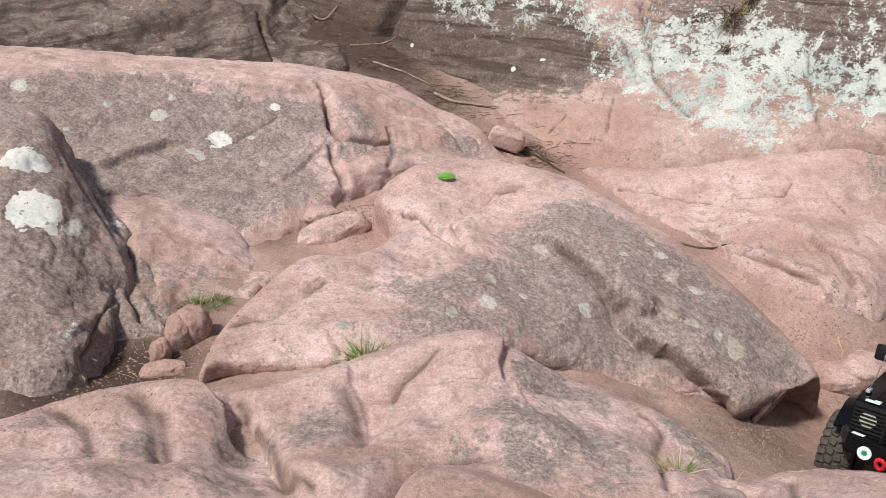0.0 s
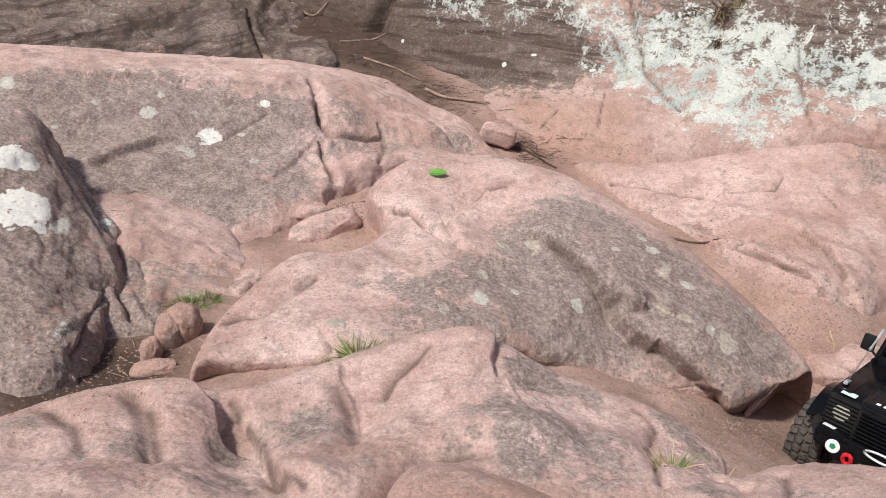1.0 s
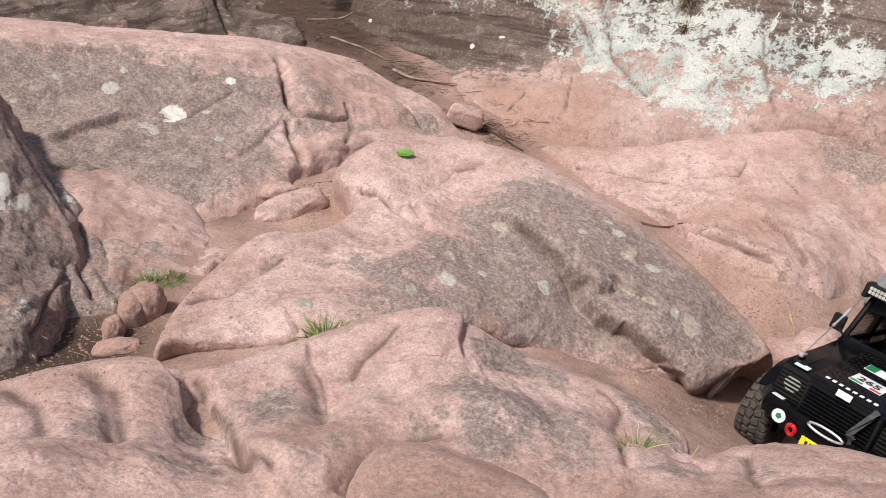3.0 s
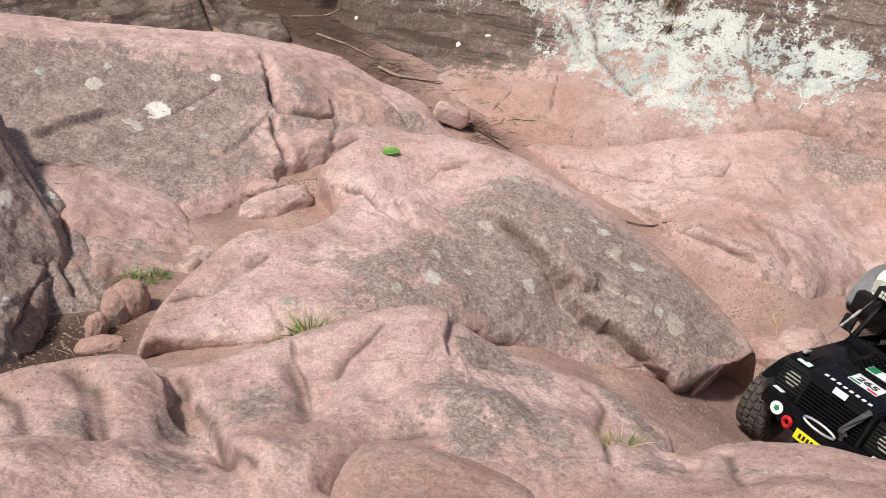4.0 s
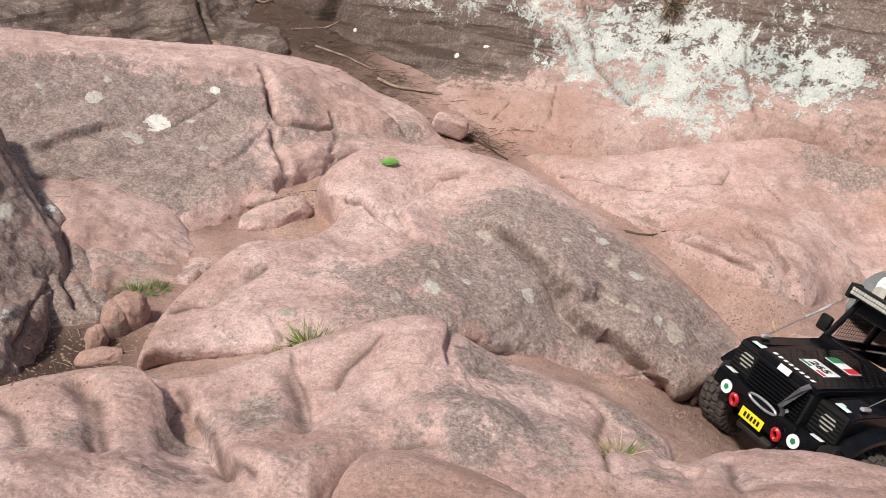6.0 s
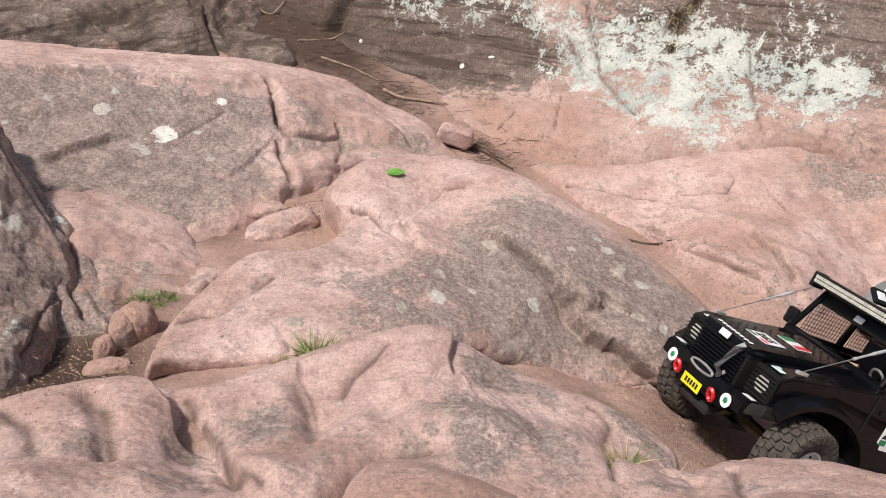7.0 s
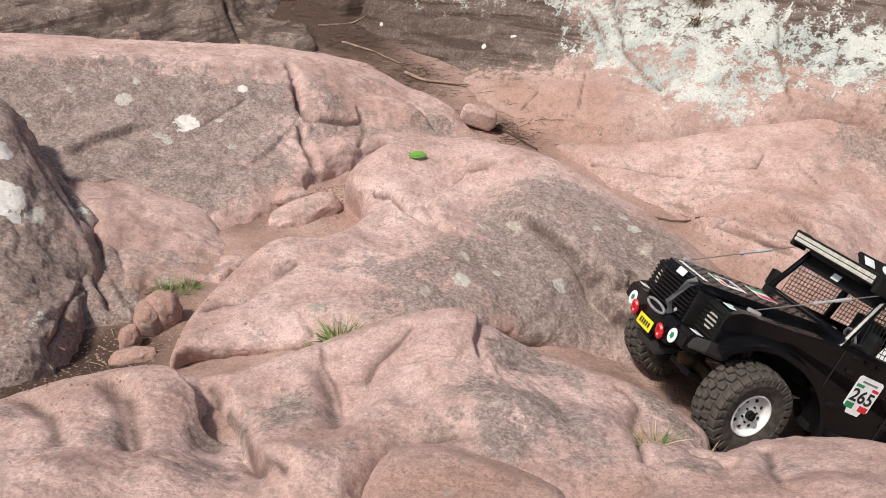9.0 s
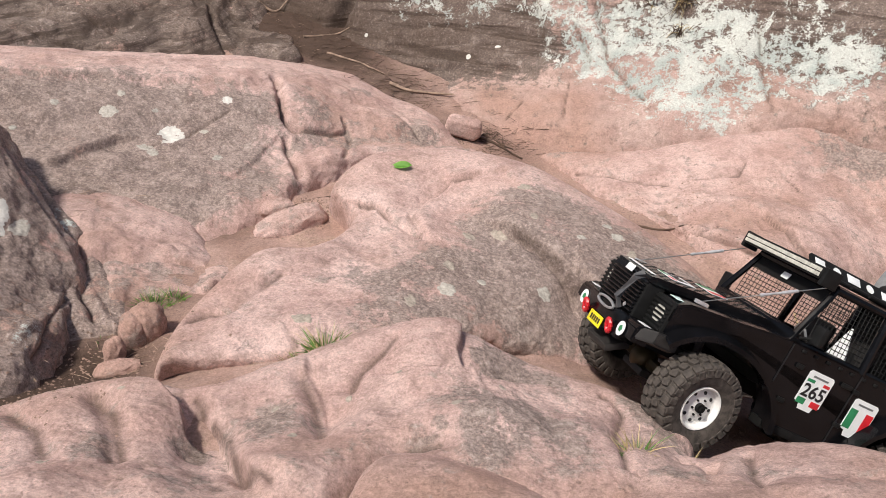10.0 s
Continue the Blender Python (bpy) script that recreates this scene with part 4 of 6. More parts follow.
def joined(tmp, bm):
    if bm is None:
        return tmp
    me = bpy.data.meshes.new("scratch")
    tmp.to_mesh(me)
    tmp.free()
    bm.from_mesh(me)
    bpy.data.meshes.remove(me)
    return bm


def rod(points, radius, bm=None, sides=8):
    """A round bar along a polyline."""
    bm = bm or bmesh.new()
    points = [Vector(p) for p in points]
    rings = []
    for k, p in enumerate(points):
        way = (points[min(k + 1, len(points) - 1)] - points[max(k - 1, 0)]).normalized()
        m = way.to_track_quat("Z", "Y").to_matrix()
        r = radius[k] if isinstance(radius, (list, tuple)) else radius
        rings.append([bm.verts.new(p + m @ Vector((r * math.cos(6.2832 * s / sides), r * math.sin(6.2832 * s / sides), 0))) for s in range(sides)])
    for a, b in zip(rings, rings[1:]):
        for s in range(sides):
            bm.faces.new((a[s], a[(s + 1) % sides], b[(s + 1) % sides], b[s]))
    bm.faces.new(rings[0][::-1])
    bm.faces.new(rings[-1])
    return bm


def slab(outline, axis, lo, hi, bevel=0.0):
    """A plate: an outline in the two other axes, drawn out along one axis."""
    bm = bmesh.new()

    def place(p, h):
        q = list(p)
        q.insert(axis, h)
        return q
    low = [bm.verts.new(place(p, lo)) for p in outline]
    high = [bm.verts.new(place(p, hi)) for p in outline]
    n = len(outline)
    bm.faces.new(low)
    bm.faces.new(high[::-1])
    for k in range(n):
        bm.faces.new((low[k], high[k], high[(k + 1) % n], low[(k + 1) % n]))
    bmesh.ops.recalc_face_normals(bm, faces=bm.faces)
    if bevel:
        bmesh.ops.bevel(bm, geom=list(bm.edges), offset=bevel, segments=2, affect="EDGES")
    return bm


def lathe(profile, segments=40, axis_matrix=None):
    """A ring body from (radius, height) pairs turned about Y."""
    bm = bmesh.new()
    rings = []
    for s in range(segments):
        a = 2 * math.pi * s / segments
        rings.append([bm.verts.new((r * math.cos(a), h, r * math.sin(a))) for r, h in profile])
    for s in range(segments):
        a, b = rings[s], rings[(s + 1) % segments]
        for k in range(len(profile) - 1):
            bm.faces.new((a[k], b[k], b[k + 1], a[k + 1]))
    bmesh.ops.remove_doubles(bm, verts=bm.verts, dist=1e-6)
    bmesh.ops.recalc_face_normals(bm, faces=bm.faces)
    return bm


def lettering(text, size, m, mat, parent, name="number"):
    curve = bpy.data.curves.new("lettering", "FONT")
    curve.body, curve.size, curve.extrude, curve.align_x, curve.align_y = text, size, 0.0002, "CENTER", "CENTER"
    curve.offset = size * 0.02
    tmp = new("lettering", curve)
    bpy.context.view_layer.update()
    me = bpy.data.meshes.new_from_object(tmp.evaluated_get(bpy.context.evaluated_depsgraph_get()))
    bpy.data.objects.remove(tmp)
    me.transform(m)
    me.materials.append(mat)
    ob = new(name, me)
    ob.parent = parent
    return ob


def moved(bm, m):
    bmesh.ops.transform(bm, matrix=m, verts=bm.verts)
    return bm


def disc(radius, m, thick=0.0006, sides=20):
    bm = bmesh.new()
    bmesh.ops.create_cone(bm, cap_ends=True, segments=sides, radius1=radius, radius2=radius, depth=thick)
    return moved(bm, m)


def frame_of(at, right, up):
    """A pose whose x runs along right and whose y runs along up."""
    x = Vector(right).normalized()
    z = x.cross(Vector(up)).normalized()
    m = Matrix((x, z.cross(x), z)).transposed().to_4x4()
    return Matrix.Translation(at) @ m


def tag_sheet(at, right, up, w, h, mat, parent, label, name="sticker"):
    bm = box((-w / 2, -h / 2, -0.0004), (w / 2, h / 2, 0.0004), 0.0003)
    return part(name, moved(bm, frame_of(at, right, up)), mat, parent, label)


# ---- wheel ----
R_TYRE = 0.059


TREADS = 26


@functools.lru_cache(None)
def tread_meshes(side):
    """The middle lug, the shoulder lug and the sidewall lug of one side of a tyre, at its top."""
    made = []
    for lo, hi, skew in (((-0.0046, 0.001, 0.052), (0.0046, 0.011, R_TYRE), 0.25), ((-0.0050, 0.0125, 0.052), (0.0050, 0.0235, R_TYRE - 0.0012), -0.12), ((-0.0042, 0.0222, 0.043), (0.0042, 0.0246, 0.0535), 0.0)):
        lug = box(lo, hi, 0.0007, segments=1)
        for v in lug.verts:
            if lo[2] > 0.05 and v.co.y > 0.02:
                v.co.z -= 0.0022
        moved(lug, Matrix.Rotation(skew, 4, "Z"))
        if side < 0:
            moved(lug, Matrix.Diagonal((1, -1, 1, 1)))
            bmesh.ops.reverse_faces(lug, faces=lug.faces)
        me = bpy.data.meshes.new("tread_block")
        lug.to_mesh(me)
        lug.free()
        me.materials.append(RUBBER)
        made.append(me)
    return made


def build_wheel(parent, at, outer, rim_mat=None):
    """Tyre with staggered lugs and a white steel rim; outer is +1 where the outer face looks along +Y."""
    hub = new("wheel", None)
    hub.parent = parent
    hub.matrix_basis = Matrix.Translation(at)
    r, w = R_TYRE, 0.023
    bm = lathe([(0.030, -w + 0.003), (0.036, -w), (0.046, -w - 0.001), (0.0525, -w + 0.003), (0.0545, -w + 0.008), (0.055, 0), (0.0545, w - 0.008), (0.0525, w - 0.003),
                (0.046, w + 0.001), (0.036, w), (0.030, w - 0.003), (0.027, w - 0.006), (0.027, -w + 0.006), (0.030, -w + 0.003)], 56)
    part("tyre", bm, RUBBER, hub, "dusty black rubber tyre with chunky lugs")
    for k in range(TREADS):
        a = 2 * math.pi * k / TREADS
        for side in (-1, 1):
            b = a + (math.pi / TREADS if side > 0 else 0)
            for me in tread_meshes(side):
                block = new("tread_block", me)
                block.parent = hub
                block.matrix_basis = Matrix.Rotation(b, 4, "Y")
    s = outer
    prof = [(0.0285, -0.018), (0.0285, 0.019), (0.0275, 0.0205), (0.0262, 0.020), (0.0255, 0.016), (0.024, 0.0125), (0.021, 0.0115), (0.014, 0.0140), (0.009, 0.0150), (0.0, 0.0150)]
    rim = lathe([(a, b * s) for a, b in prof], 40)
    part("rim", rim, rim_mat or WHITE, hub, "white steel rim")
    for k in range(8):
        a = 2 * math.pi * k / 8
        part("vent_hole", disc(0.0023, Matrix.Translation((0.0185 * math.cos(a), s * 0.0127, 0.0185 * math.sin(a))) @ Matrix.Rotation(radians(90), 4, "X"), 0.0012, 12), INK, hub, "dark round hole in the rim")
    nuts = disc(0.006, Matrix.Translation((0, s * 0.017, 0)) @ Matrix.Rotation(radians(90), 4, "X"), 0.006, 16)
    joined(disc(0.0032, Matrix.Translation((0, s * 0.021, 0)) @ Matrix.Rotation(radians(90), 4, "X"), 0.004, 6), nuts)
    for k in range(6):
        a = 2 * math.pi * (k + 0.5) / 6
        joined(disc(0.0013, Matrix.Translation((0.0105 * math.cos(a), s * 0.0155, 0.0105 * math.sin(a))) @ Matrix.Rotation(radians(90), 4, "X"), 0.003, 6), nuts)
    part("hub_cap", nuts, MATTE, hub, "black hub with wheel nuts")
    return hub


def arc(cx, cz, r, a0, a1, n=14, back=1.0):
    """Points of an arch; back stretches its rear half."""
    return [(cx + r * math.cos(radians(a0 + (a1 - a0) * k / n)) * (back if a0 + (a1 - a0) * k / n > 90 else 1), cz + r * math.sin(radians(a0 + (a1 - a0) * k / n))) for k in range(n + 1)]


def grid_mesh(origin, along, up, nu, nv, radius=0.0006):
    """Woven window mesh between four corners."""
    bm = bmesh.new()
    o, a, u = Vector(origin), Vector(along), Vector(up)
    for k in range(nu + 1):
        rod([o + a * k / nu, o + a * k / nu + u], radius, bm, 4)
    for k in range(nv + 1):
        rod([o + u * k / nv, o + u * k / nv + a], radius, bm, 4)
    return bm


# ---- the black truck; x forward, y to its left, z up, zero between the front wheels ----
truck = tagged(new("model_truck"), "black scale-model off-road truck climbing over the rocks", "model car")
FRONT, REAR = -0.008, -0.332
AXLE = -0.012


def build_truck():
    for s in (-1, 1):
        # body side with both wheel arches cut out
        outline = [(0.064, 0.048), (0.064, 0.084), (0.050, 0.091), (-0.100, 0.104), (-0.455, 0.106), (-0.455, 0.012), (-0.418, 0.006)]
        outline += arc(REAR, AXLE, 0.084, 14, 170)
        outline += [(-0.255, 0.000), (-0.118, 0.000)]
        outline += arc(FRONT, AXLE, 0.087, 172, 44, back=1.3)
        part("body_side", slab(outline, 1, s * 0.074, s * 0.096), BLACK, truck, "glossy black lower body side")
        part("sill", box((-0.255, s * 0.082 - 0.006, -0.010), (-0.116, s * 0.082 + 0.012 * (s > 0) + 0.006, 0.001), 0.002), MATTE, truck)
        # wheel arch flares
        for cx, a0, a1 in ((FRONT, 40, 174), (REAR, 8, 174)):
            back = 1.3 if cx == FRONT else 1.0
            inner, outerl = arc(cx, AXLE, 0.0855, a0, a1, back=back), arc(cx, AXLE, 0.092, a0, a1, back=back)
            bm = slab(inner + outerl[::-1], 1, *sorted((s * 0.090, s * 0.117)))
            for v in bm.verts:
                if abs(v.co.y) > 0.11:
                    v.co.z -= 0.007
            part("wheel_arch", bm, BLACK, truck, "black wheel arch flare")
        # wing top and lamp panel
        wing = slab([(0.066, 0.080), (0.052, 0.0885), (-0.100, 0.106), (-0.100, 0.095), (0.066, 0.06)], 1, *sorted((s * 0.050, s * 0.097)), bevel=0.002)
        part("wing", wing, BLACK, truck)
        panel = part("lamp_panel", box((0.056, min(s * 0.05, s * 0.095), 0.036), (0.068, max(s * 0.05, s * 0.095), 0.085), 0.002), MATTE, truck)
        lamp = disc(0.0115, Matrix.Translation((0.0655, s * 0.073, 0.064)) @ Matrix.Rotation(radians(90), 4, "Y"), 0.006, 24)
        part("headlight", lamp, LENS, panel, "clear round headlight")
        for k in range(8):
            z = 0.040 + k * 0.0056
            part("guard_slat", box((0.068, s * 0.0725 - 0.021, z), (0.0708, s * 0.0725 + 0.021, z + 0.0026), 0.0005, segments=1), MATTE, panel, "black lamp guard slat")
        tag_sheet((0.0545, s * 0.0750, 0.0892), (0, 1, 0), (-1, 0, 0.10), 0.020, 0.014, MINT, truck, "pale mint sticker on the wing")
        # window frames, pillars, mesh
        pillars = bmesh.new()
        rod([(-0.098, s * 0.091, 0.104), (-0.128, s * 0.084, 0.184)], 0.0045, pillars)
        rod([(-0.128, s * 0.084, 0.184), (-0.455, s * 0.084, 0.186)], 0.005, pillars)
        rod([(-0.215, s * 0.094, 0.104), (-0.217, s * 0.085, 0.184)], 0.0055, pillars)
        rod([(-0.320, s * 0.094, 0.104), (-0.322, s * 0.085, 0.184)], 0.0055, pillars)
        rod([(-0.450, s * 0.094, 0.104), (-0.452, s * 0.085, 0.184)], 0.0055, pillars)
        rod([(-0.098, s * 0.093, 0.106), (-0.455, s * 0.093, 0.108)], 0.004, pillars)
        part("window_frame", pillars, BLACK, truck, "black window pillars and roof rail")
        part("window_mesh", grid_mesh((-0.122, s * 0.091, 0.110), (-0.088, 0, 0), (0, -s * 0.006, 0.070), 14, 11), MATTE, truck, "woven black mesh in the door window")
        part("window_mesh", grid_mesh((-0.225, s * 0.091, 0.110), (-0.088, 0, 0), (0, -s * 0.006, 0.070), 14, 11), MATTE, truck, "woven black mesh in the rear door window")
        part("rear_panel", box((-0.450, min(s * 0.083, s * 0.092), 0.108), (-0.325, max(s * 0.083, s * 0.092), 0.182), 0.002), BLACK, truck)
        # door seams, hinges, handle, mirror
        for x in (-0.104, -0.218, -0.322):
            part("door_seam", box((x - 0.0008, s * 0.0965 - 0.0008, 0.050 if x > -0.11 else 0.004), (x + 0.0008, s * 0.0965 + 0.0008, 0.103), 0), INK, truck)
        for z in (0.030, 0.078):
            for x in (-0.128, -0.222):
                one = box((x - 0.004, s * 0.0975 - 0.0025, z), (x + 0.006, s * 0.0975 + 0.0025, z + 0.006), 0.001)
                part("hinge", one, MATTE, truck)
        for k in range(9):
            part("rivet", box((-0.125 - 0.020 * k, s * 0.0965 - 0.0015, 0.0975), (-0.119 - 0.020 * k, s * 0.0965 + 0.0018, 0.1015), 0.0008, segments=1), MATTE, truck)
        part("door_handle", box((-0.212, s * 0.0975 - 0.003, 0.080), (-0.196, s * 0.0975 + 0.003, 0.086), 0.0015), MATTE, truck)
        mirror = box((-0.122, s * 0.112 - 0.010, 0.112), (-0.112, s * 0.112 + 0.010, 0.138), 0.004)
        rod([(-0.108, s * 0.094, 0.112), (-0.114, s * 0.108, 0.118)], 0.002, mirror)
        part("side_mirror", mirror, MATTE, truck)
        # branch guard cable with its tensioner
        a, b = Vector((0.036, s * 0.088, 0.098)), Vector((-0.116, s * 0.092, 0.186))
        line = part("branch_cable", rod([a, b], 0.0007), CABLE, truck, "thin steel cable from wing to roof")
        part("tensioner", rod([a.lerp(b, 0.44), a.lerp(b, 0.47), a.lerp(b, 0.48), a.lerp(b, 0.60), a.lerp(b, 0.61), a.lerp(b, 0.72)], [0.0022, 0.0022, 0.0016, 0.0016, 0.0024, 0.0022]), STEEL, line, "steel and black tensioner")
        part("cable_eye", box((0.024, s * 0.088 - 0.003, 0.095), (0.042, s * 0.088 + 0.003, 0.0995), 0.001), STEEL, line)
        # chassis rail, link and shock
        part("chassis_rail", box((-0.42, s * 0.034 - 0.004, 0.012), (0.074, s * 0.034 + 0.004, 0.030), 0.001), MATTE, truck)
        for x in (FRONT, REAR):
            shock = rod([(x - 0.012, s * 0.060, 0.000), (x - 0.004, s * 0.056, 0.062)], 0.0055)
            part("shock_absorber", shock, DUSTY, truck)
            part("suspension_link", rod([(x, s * 0.045, -0.016), (x - 0.13 if x == FRONT else x + 0.13, s * 0.034, 0.012)], 0.003), STEEL, truck)
        # bumper stickers and shackles
        part("sticker", disc(0.0095, Matrix.Translation((0.0962, s * 0.062, 0.0255)) @ Matrix.Rotation(radians(90), 4, "Y")), STICKER, truck, "round white sticker with a green star")
        part("sticker_mark", disc(0.0045, Matrix.Translation((0.0966, s * 0.062, 0.0255)) @ Matrix.Rotation(radians(90), 4, "Y"), 0.0006, 5), GREEN, truck)
        tag_sheet((0.0800, s * 0.0780, 0.0440), (-0.12 * s, 1, 0), (-1, 0, 0.0), 0.017, 0.010, STICKER, truck, "white sticker on the bumper")
        ring = bmesh.new()
        pts = [(0.100 + 0.003 * math.cos(a), s * 0.039 + 0.0055 * math.sin(a), 0.019 + 0.0075 * math.cos(a)) for a in np.linspace(0, 2 * math.pi, 13)]
        rod(pts, 0.0030, ring, 6)
        part("shackle", ring, RED, truck, "red tow shackle")
        part("bumper_wing", slab([(0.070, 0.020), (0.094, 0.020), (0.094, 0.038), (0.088, 0.043), (0.070, 0.043)], 1, *sorted((s * 0.055, s * 0.090)), bevel=0.002), BLACK, truck)
        tip = slab([(0.040, 0.026), (0.092, 0.026), (0.088, 0.042), (0.040, 0.044)], 1, *sorted((s * 0.089, s * 0.103)), bevel=0.002)
        for v in tip.verts:
            if abs(v.co.y) > 0.098:
                v.co.x = min(v.co.x, 0.072)
                v.co.z += 0.004
        part("bumper_tip", tip, DUSTY, truck)
    part("bumper", box((0.068, -0.058, 0.010), (0.0955, 0.058, 0.043), 0.003), BLACK, truck, "black steel bumper")
    part("skid_plate", box((0.052, -0.030, -0.008), (0.086, 0.030, 0.002), 0.003, Matrix.Rotation(radians(28), 4, "Y")), DUSTY, truck)
    # winch fairlead
    pts = [(0.098, 0.024 * math.cos(a) * (1 if abs(math.cos(a)) < 0.9 else 1.0), 0.0395 + 0.0052 * math.sin(a)) for a in np.linspace(0, 2 * math.pi, 21)]
    part("fairlead", rod(pts, 0.0019, None, 6), FAIRLEAD, truck, "polished winch fairlead")
    # number plate with bars in place of its characters
    plate = tag_sheet((0.0975, -0.004, 0.013), (0, 1, 0), (0, 0, 1), 0.040, 0.015, YELLOW, truck, "yellow number plate", "number_plate")
    chars = bmesh.new()
    for k in range(5):
        box((0.0979, -0.017 + k * 0.006, 0.0095), (0.0984, -0.0135 + k * 0.006, 0.0165), 0, bm=chars)
    part("plate_character", chars, INK, plate, "dark bars")
    # grille
    grille = part("grille", box((0.060, -0.050, 0.036), (0.085, 0.050, 0.090), 0.003), MATTE, truck, "black grille")
    for k in range(9):
        z = 0.040 + k * 0.0052
        part("grille_slat", box((0.083, -0.046, z), (0.0895, 0.046, z + 0.0026), 0.0008, segments=1), BLACK, grille)
    part("badge", disc(0.0035, Matrix.Translation((0.0900, 0.030, 0.050)) @ Matrix.Rotation(radians(90), 4, "Y"), 0.001, 4), STEEL, grille)
    # bonnet with raised middle and checker plate
    bonnet = slab([(0.090, 0.088), (0.088, 0.0955), (0.080, 0.0985), (-0.102, 0.1135), (-0.102, 0.100), (0.080, 0.086)], 1, -0.052, 0.052, bevel=0.003)
    hood = part("bonnet", bonnet, BLACK, truck, "glossy black bonnet")
    studs = bmesh.new()
    for i in range(22):
        for j in range(13):
            if (i + j) % 2:
                continue
            x, y = 0.064 - i * 0.0072, -0.043 + j * 0.0072
            z = 0.0985 + (0.080 - x) * 0.0824
            box((x - 0.0022, y - 0.0008, z - 0.0005), (x + 0.0022, y + 0.0008, z + 0.0008), 0, Matrix.Rotation(radians(45 if (i // 2 + j) % 2 else -45), 4, "Z"), studs)
    part("checker_plate", studs, MATTE, hood, "raised checker plate studs")
    letters = bmesh.new()
    for k in range(8):
        y = -0.033 + k * 0.0094
        box((0.0735, y - 0.0028, 0.0990), (0.0805, y + 0.0028, 0.0999), 0.0004, Matrix.Rotation(radians(4.7), 4, "Y"), letters, 1)
    part("bonnet_lettering", letters, STICKER, hood, "row of small white bars")
    tag_sheet((0.0895, -0.002, 0.0925), (0, 1, 0), (-0.25, 0, 1), 0.020, 0.009, STICKER, hood, "white sticker")
    ang = Vector((-1, 0, 0.0824))
    bib = tag_sheet((0.026, 0.002, 0.1040), (0, 1, 0), ang, 0.044, 0.036, STICKER, hood, "white race number sheet", "race_number")
    part("stripe", moved(box((-0.021, -0.017, 0.0), (-0.004, -0.011, 0.0007), 0), frame_of((0.026, 0.002, 0.1040), (0, 1, 0), ang)), GREEN, bib)
    part("stripe", moved(box((0.006, -0.017, 0.0), (0.021, -0.011, 0.0007), 0), frame_of((0.026, 0.002, 0.1040), (0, 1, 0), ang)), RED, bib)
    lettering("265", 0.021, frame_of((0.026, 0.002, 0.1049), (0, 1, 0), ang), INK, bib)
    flag = tag_sheet((-0.031, -0.003, 0.1087), (0, 1, 0), ang, 0.044, 0.026, STICKER, hood, "green white and red flag sticker", "flag_sticker")
    part("stripe", moved(box((-0.021, -0.012, 0.0), (-0.007, 0.012, 0.0008), 0), frame_of((-0.031, -0.003, 0.1087), (0, 1, 0), ang)), GREEN, flag)
    part("stripe", moved(box((0.008, -0.012, 0.0), (0.021, 0.012, 0.0008), 0), frame_of((-0.031, -0.003, 0.1087), (0, 1, 0), ang)), RED, flag)
    # steel link in front of the grille
    part("bonnet_latch", rod([(0.095, 0.030, 0.043), (0.102, 0.026, 0.055), (0.100, 0.040, 0.088), (0.092, 0.042, 0.096)], [0.004, 0.0045, 0.0045, 0.005], None, 4), LATCH, truck, "grey latch bar")
    # windscreen frame, scuttle, wipers, steering wheel, seats
    part("scuttle", box((-0.112, -0.094, 0.098), (-0.094, 0.094, 0.116), 0.003), BLACK, truck)
    screen = bmesh.new()
    rod([(-0.102, -0.088, 0.114), (-0.102, 0.088, 0.114)], 0.004, screen)
    rod([(-0.128, -0.084, 0.184), (-0.128, 0.084, 0.184)], 0.006, screen)
    part("windscreen_frame", screen, BLACK, truck)
    part("sun_strip", slab([(-0.1205, 0.162), (-0.1275, 0.182), (-0.1290, 0.182), (-0.1220, 0.162)], 1, -0.080, 0.080), MATTE, truck)
    tag_sheet((-0.1205, -0.007, 0.171), (0, 1, 0), (-0.33, 0, 1), 0.016, 0.009, STICKER, truck, "small white sticker with dark mark")
    part("bulkhead", box((-0.330, -0.080, 0.100), (-0.322, 0.080, 0.182), 0.002), MATTE, truck)
    part("cab_floor", box((-0.45, -0.080, 0.036), (-0.09, 0.080, 0.050), 0.002), MATTE, truck)
    part("dashboard", box((-0.130, -0.086, 0.090), (-0.104, 0.086, 0.112), 0.004), MATTE, truck)
    for s in (-1, 1):
        seat = box((-0.235, s * 0.045 - 0.024, 0.050), (-0.185, s * 0.045 + 0.024, 0.075), 0.006)
        box((-0.250, s * 0.045 - 0.024, 0.060), (-0.234, s * 0.045 + 0.024, 0.140), 0.006, bm=seat)
        part("seat", seat, DUSTY, truck, "black moulded seat")
    pts = [(-0.146 + 0.006 * math.cos(a), 0.045 + 0.012 * math.sin(a), 0.112 + 0.012 * math.cos(a)) for a in np.linspace(0, 2 * math.pi, 17)]
    part("steering_wheel", rod(pts, 0.002, None, 6), GREYPLASTIC, truck, "grey steering wheel")
    part("dash_roll", rod([(-0.155, -0.060, 0.095), (-0.150, -0.020, 0.100), (-0.160, 0.000, 0.104)], 0.008), TAN, truck, "tan padded roll on the dashboard")
    cone = bmesh.new()
    bmesh.ops.create_cone(cone, cap_ends=True, segments=4, radius1=0.020, radius2=0.002, depth=0.050, matrix=Matrix.Translation((-0.190, 0.070, 0.125)))
    part("warning_cone", cone, STICKER, truck, "small white cone on the door shelf")
    # roof, light bar and rack
    part("roof", box((-0.455, -0.084, 0.182), (-0.126, 0.084, 0.190), 0.003), BLACK, truck, "black roof")
    bar = part("light_bar", box((-0.110, -0.088, 0.186), (-0.092, 0.088, 0.202), 0.002), MATTE, truck, "long black light bar")
